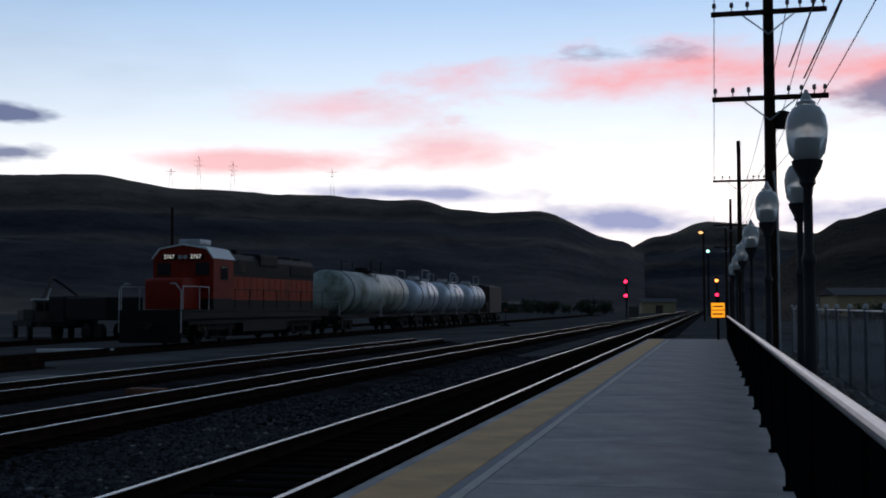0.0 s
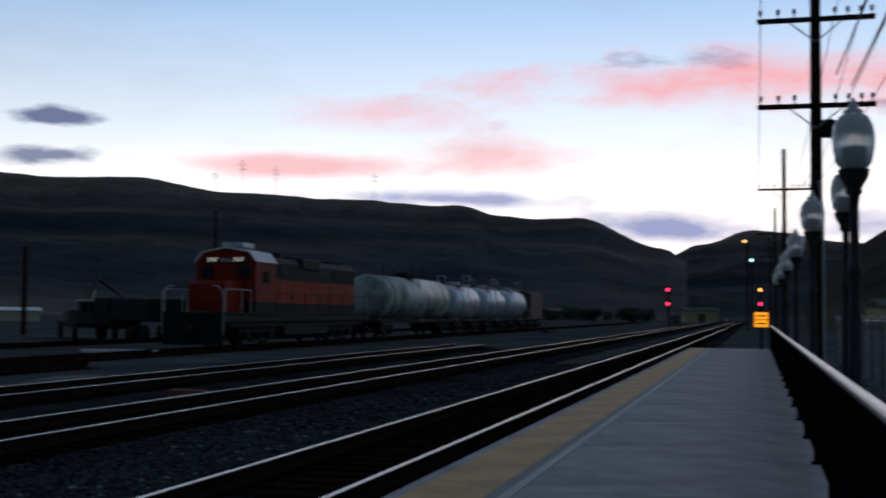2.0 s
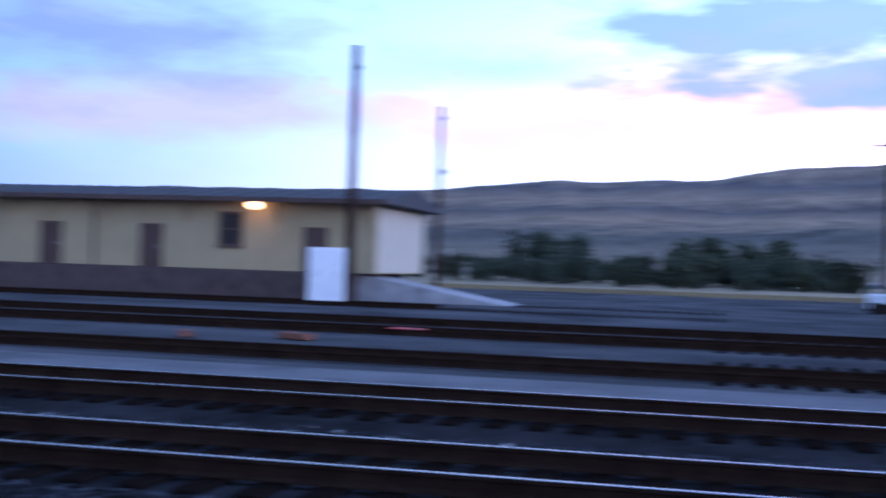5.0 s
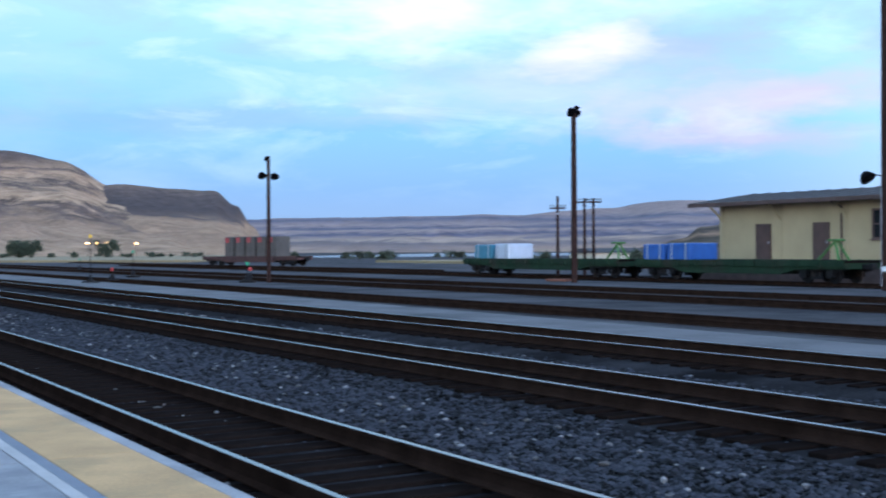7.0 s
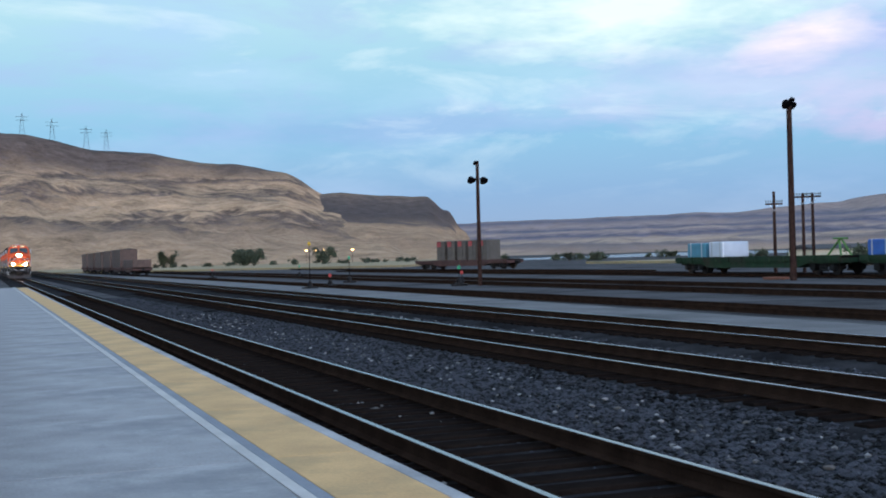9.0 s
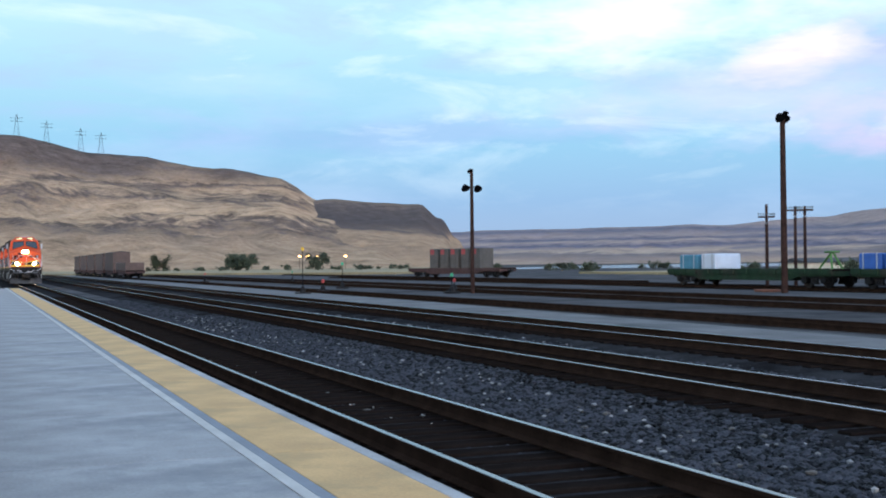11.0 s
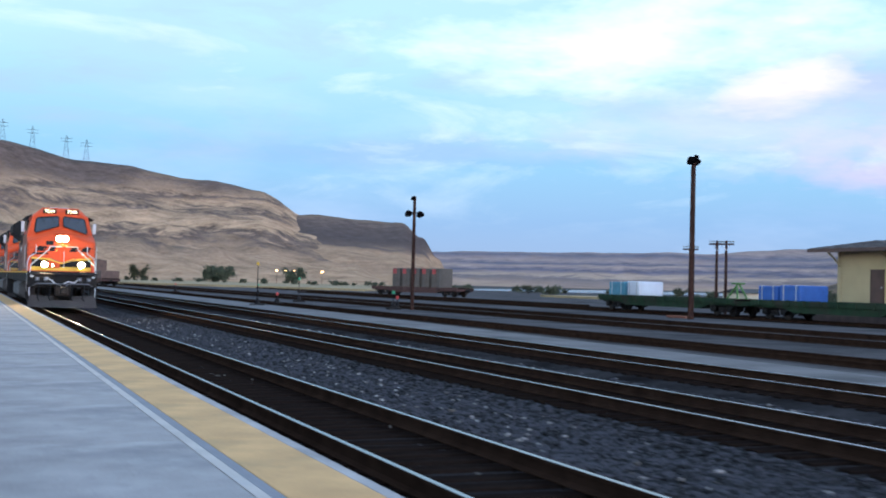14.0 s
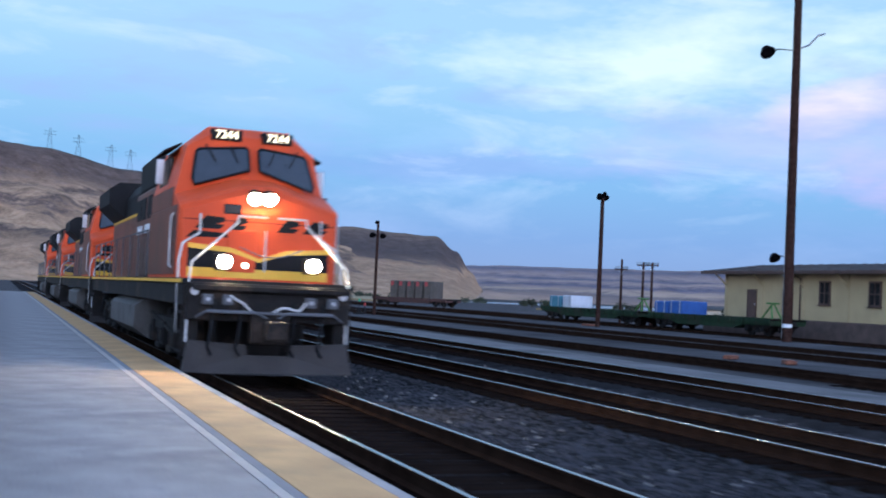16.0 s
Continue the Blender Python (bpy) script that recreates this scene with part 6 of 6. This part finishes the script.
for s in (-1, 1):
    for yy in (-2.6, -1.2, 2.4):
        part("wheel", rod(bmesh.new(), (s * 0.95, yy, 0.5), (s * 1.25, yy, 0.5), 0.5, seg=18), "frame", g)
for x, y, w, d, h, mm, lab in ((-119, 160, 20, 8, 2.2, "cream", "long low pale shed beyond the yard"), (-62, 360, 16, 10, 3.5, "boxgrey", "small pale shed far down the line"), (-15, 330, 9, 7, 4.0, "tan", "small lit hut beside the line"),
                               (-92, -112, 10, 4, 2.2, "cream", "pale trailer house among scrub"), (24, 190, 14, 9, 4.6, "tan", "small tan house beyond the fence")):
    g = thing("shed", pose(x, y, -0.3, 0, 0, 37 if x < -100 else 10), lab, "shed", "sheds")
    part("wall", B(-w / 2, w / 2, -d / 2, d / 2, 0, h * 0.75), mm, g)
    part("roof", prism(bmesh.new(), [(-d / 2 - 0.4, h * 0.75), (0, h), (d / 2 + 0.4, h * 0.75)], -w / 2 - 0.4, w / 2 + 0.4, "x"), "whitepaint" if x < -100 else "roof", g)
    part("door", B(-1.0, 1.0, -d / 2 - 0.05, -d / 2, 0, 2.2), "brown", g)
for az, r, z in ((165.4, 420, 5), (165.0, 420, 5), (164.6, 420, 5), (163.2, 430, 5)):
    p = bearing(az, r)
    g = thing("street_lamp", pose(p.x, p.y, -0.3), "distant glowing amber street lamp", "street lamp", "far lamps")
    part("pole", rod(bmesh.new(), (0, 0, 0), (0, 0, z), 0.06, seg=8), "pole", g)
    part("lamp", spin([(0.02, -0.2), (0.5, -0.1), (0.5, 0.2), (0.1, 0.35)], 12, (0, 0, z)), "sodium", g)
for az, r, h in ((174.6, 1290, 24), (175.5, 1290, 24), (177, 1280, 25), (178.3, 1270, 25), (18.25, 1500, 38), (23.0, 1500, 38), (24.6, 1500, 42), (25.9, 1500, 24)):
    p = bearing(az, r)
    el = {True: 5.4 + (az - 174.5) * 0.18, False: 5.45 + (az - 18) * 0.05}[az > 100]
    z = math.tan(radians(el)) * r - 3
    g = thing("power_pylon", pose(p.x, p.y, z, 0, 0, az), "thin steel lattice power pylon on the skyline", "pylon", "pylons")
    bm = bmesh.new()
    for sx in (-1, 1):
        for sy in (-1, 1):
            rod(bm, (sx * 3, sy * 3, 0), (sx * 0.5, sy * 0.5, h), 0.14, seg=5)
    for k in range(5):
        a, b = k / 5, (k + 1) / 5
        for s in (-1, 1):
            rod(bm, (s * (3 - 2.5 * a), -(3 - 2.5 * a), h * a), (-s * (3 - 2.5 * b), -(3 - 2.5 * b), h * b), 0.07, seg=4)
    part("lattice", bm, "frame", g)
    for zz in (0.72, 0.86):
        part("crossarm", B(-6, 6, -0.15, 0.15, h * zz - 0.15, h * zz + 0.15), "frame", g)


# ---- scrub, trees ----
def bush(name, x, y, z, w, h, n, label, seed, material="scrub"):
    rn = random.Random(seed)
    g = thing(name, pose(x, y, z), label, "bush" if h < 4 else "tree", "scrub")
    tr = bmesh.new()
    rod(tr, (0, 0, -0.2), (0.1, 0, h * 0.5), 0.06 * h / 2, 0.02, 7)
    for k in range(5):
        a = rn.uniform(0, 6.28)
        rod(tr, (0, 0, h * 0.2), (math.cos(a) * w * 0.35, math.sin(a) * w * 0.35, h * rn.uniform(0.45, 0.8)), 0.03 * h / 2, 0.01, 5)
    part("trunk", tr, "bark", g)
    vs, fs = [], []
    clumps = [(rn.gauss(0, w * 0.24), rn.gauss(0, w * 0.24), h * rn.uniform(0.25, 0.85)) for _ in range(14)]
    for _ in range(n):
        cx, cy, cz = rn.choice(clumps)
        s = w * 0.055 * rn.uniform(0.6, 1.4)
        p = Vector((cx + rn.gauss(0, w * 0.09), cy + rn.gauss(0, w * 0.09), max(0.05, cz + rn.gauss(0, h * 0.10))))
        u = Vector((rn.gauss(0, 1), rn.gauss(0, 1), rn.gauss(0, 1))).normalized()
        v = u.orthogonal().normalized()
        b = len(vs)
        vs += [p - u * s, p + v * s * 0.5, p + u * s, p - v * s * 0.5]
        fs.append((b, b + 1, b + 2, b + 3))
    me = bpy.data.meshes.new("crown")
    me.from_pydata([tuple(v) for v in vs], [], fs)
    me.materials.append(M[material])
    ob = new("crown", me)
    ob.parent = g
    return g


bushes = [bush("scrub_bush", 0, 0, -400, 3.0, 2.2, 700, "low grey-green sage bush", 1), bush("scrub_bush", 0, 0, -400, 4.5, 3.6, 900, "tall grey-green scrub bush", 2)]
trees = [bush("tree", 0, 0, -400, 6.0, 6.0, 1500, "broad dark green tree at the yard's edge", 3)]
rnd = random.Random(12)
spots = [(rnd.uniform(84, 105), rnd.uniform(112, 150), 1) for _ in range(60)] + [(rnd.uniform(136, 158), rnd.uniform(190, 330), 0) for _ in range(24)] + \
        [(rnd.uniform(158, 176), rnd.uniform(360, 470), 0) for _ in range(36)] + [(rnd.uniform(-16, -5), rnd.uniform(120, 200), 0) for _ in range(14)] + \
        [(rnd.uniform(5, 16), rnd.uniform(230, 400), 1) for _ in range(40)] + [(rnd.uniform(136.5, 139.5), rnd.uniform(105, 150), 0) for _ in range(12)]
for az, r, k in spots:
    p = bearing(az, r)
    s = rnd.uniform(0.55, 1.05)
    ob = copy_thing(bushes[k], pose(p.x, p.y, -0.32, 0, 0, rnd.uniform(0, 360)) @ Matrix.Diagonal((s, s, s, 1)))
for az, r in ((168.6, 395), (168.2, 400), (167.9, 390), (14.3, 300), (13.6, 310), (99, 130), (97.5, 135), (88, 140), (91, 138), (164.5, 380), (172, 420)):
    p = bearing(az, r)
    copy_thing(trees[0], pose(p.x, p.y, -0.32, 0, 0, rnd.uniform(0, 360)))
for o in bushes + trees:
    for c in (*o.children_recursive, o):
        bpy.data.objects.remove(c)


def motions():
    """The approaching train runs up the near track; the units behind follow at their spacing."""
    for unit, back in TRAIN:
        walk(unit, [(t, pose(T1, y - back, 0)) for t, y in TRAIN_RUN])


motions()
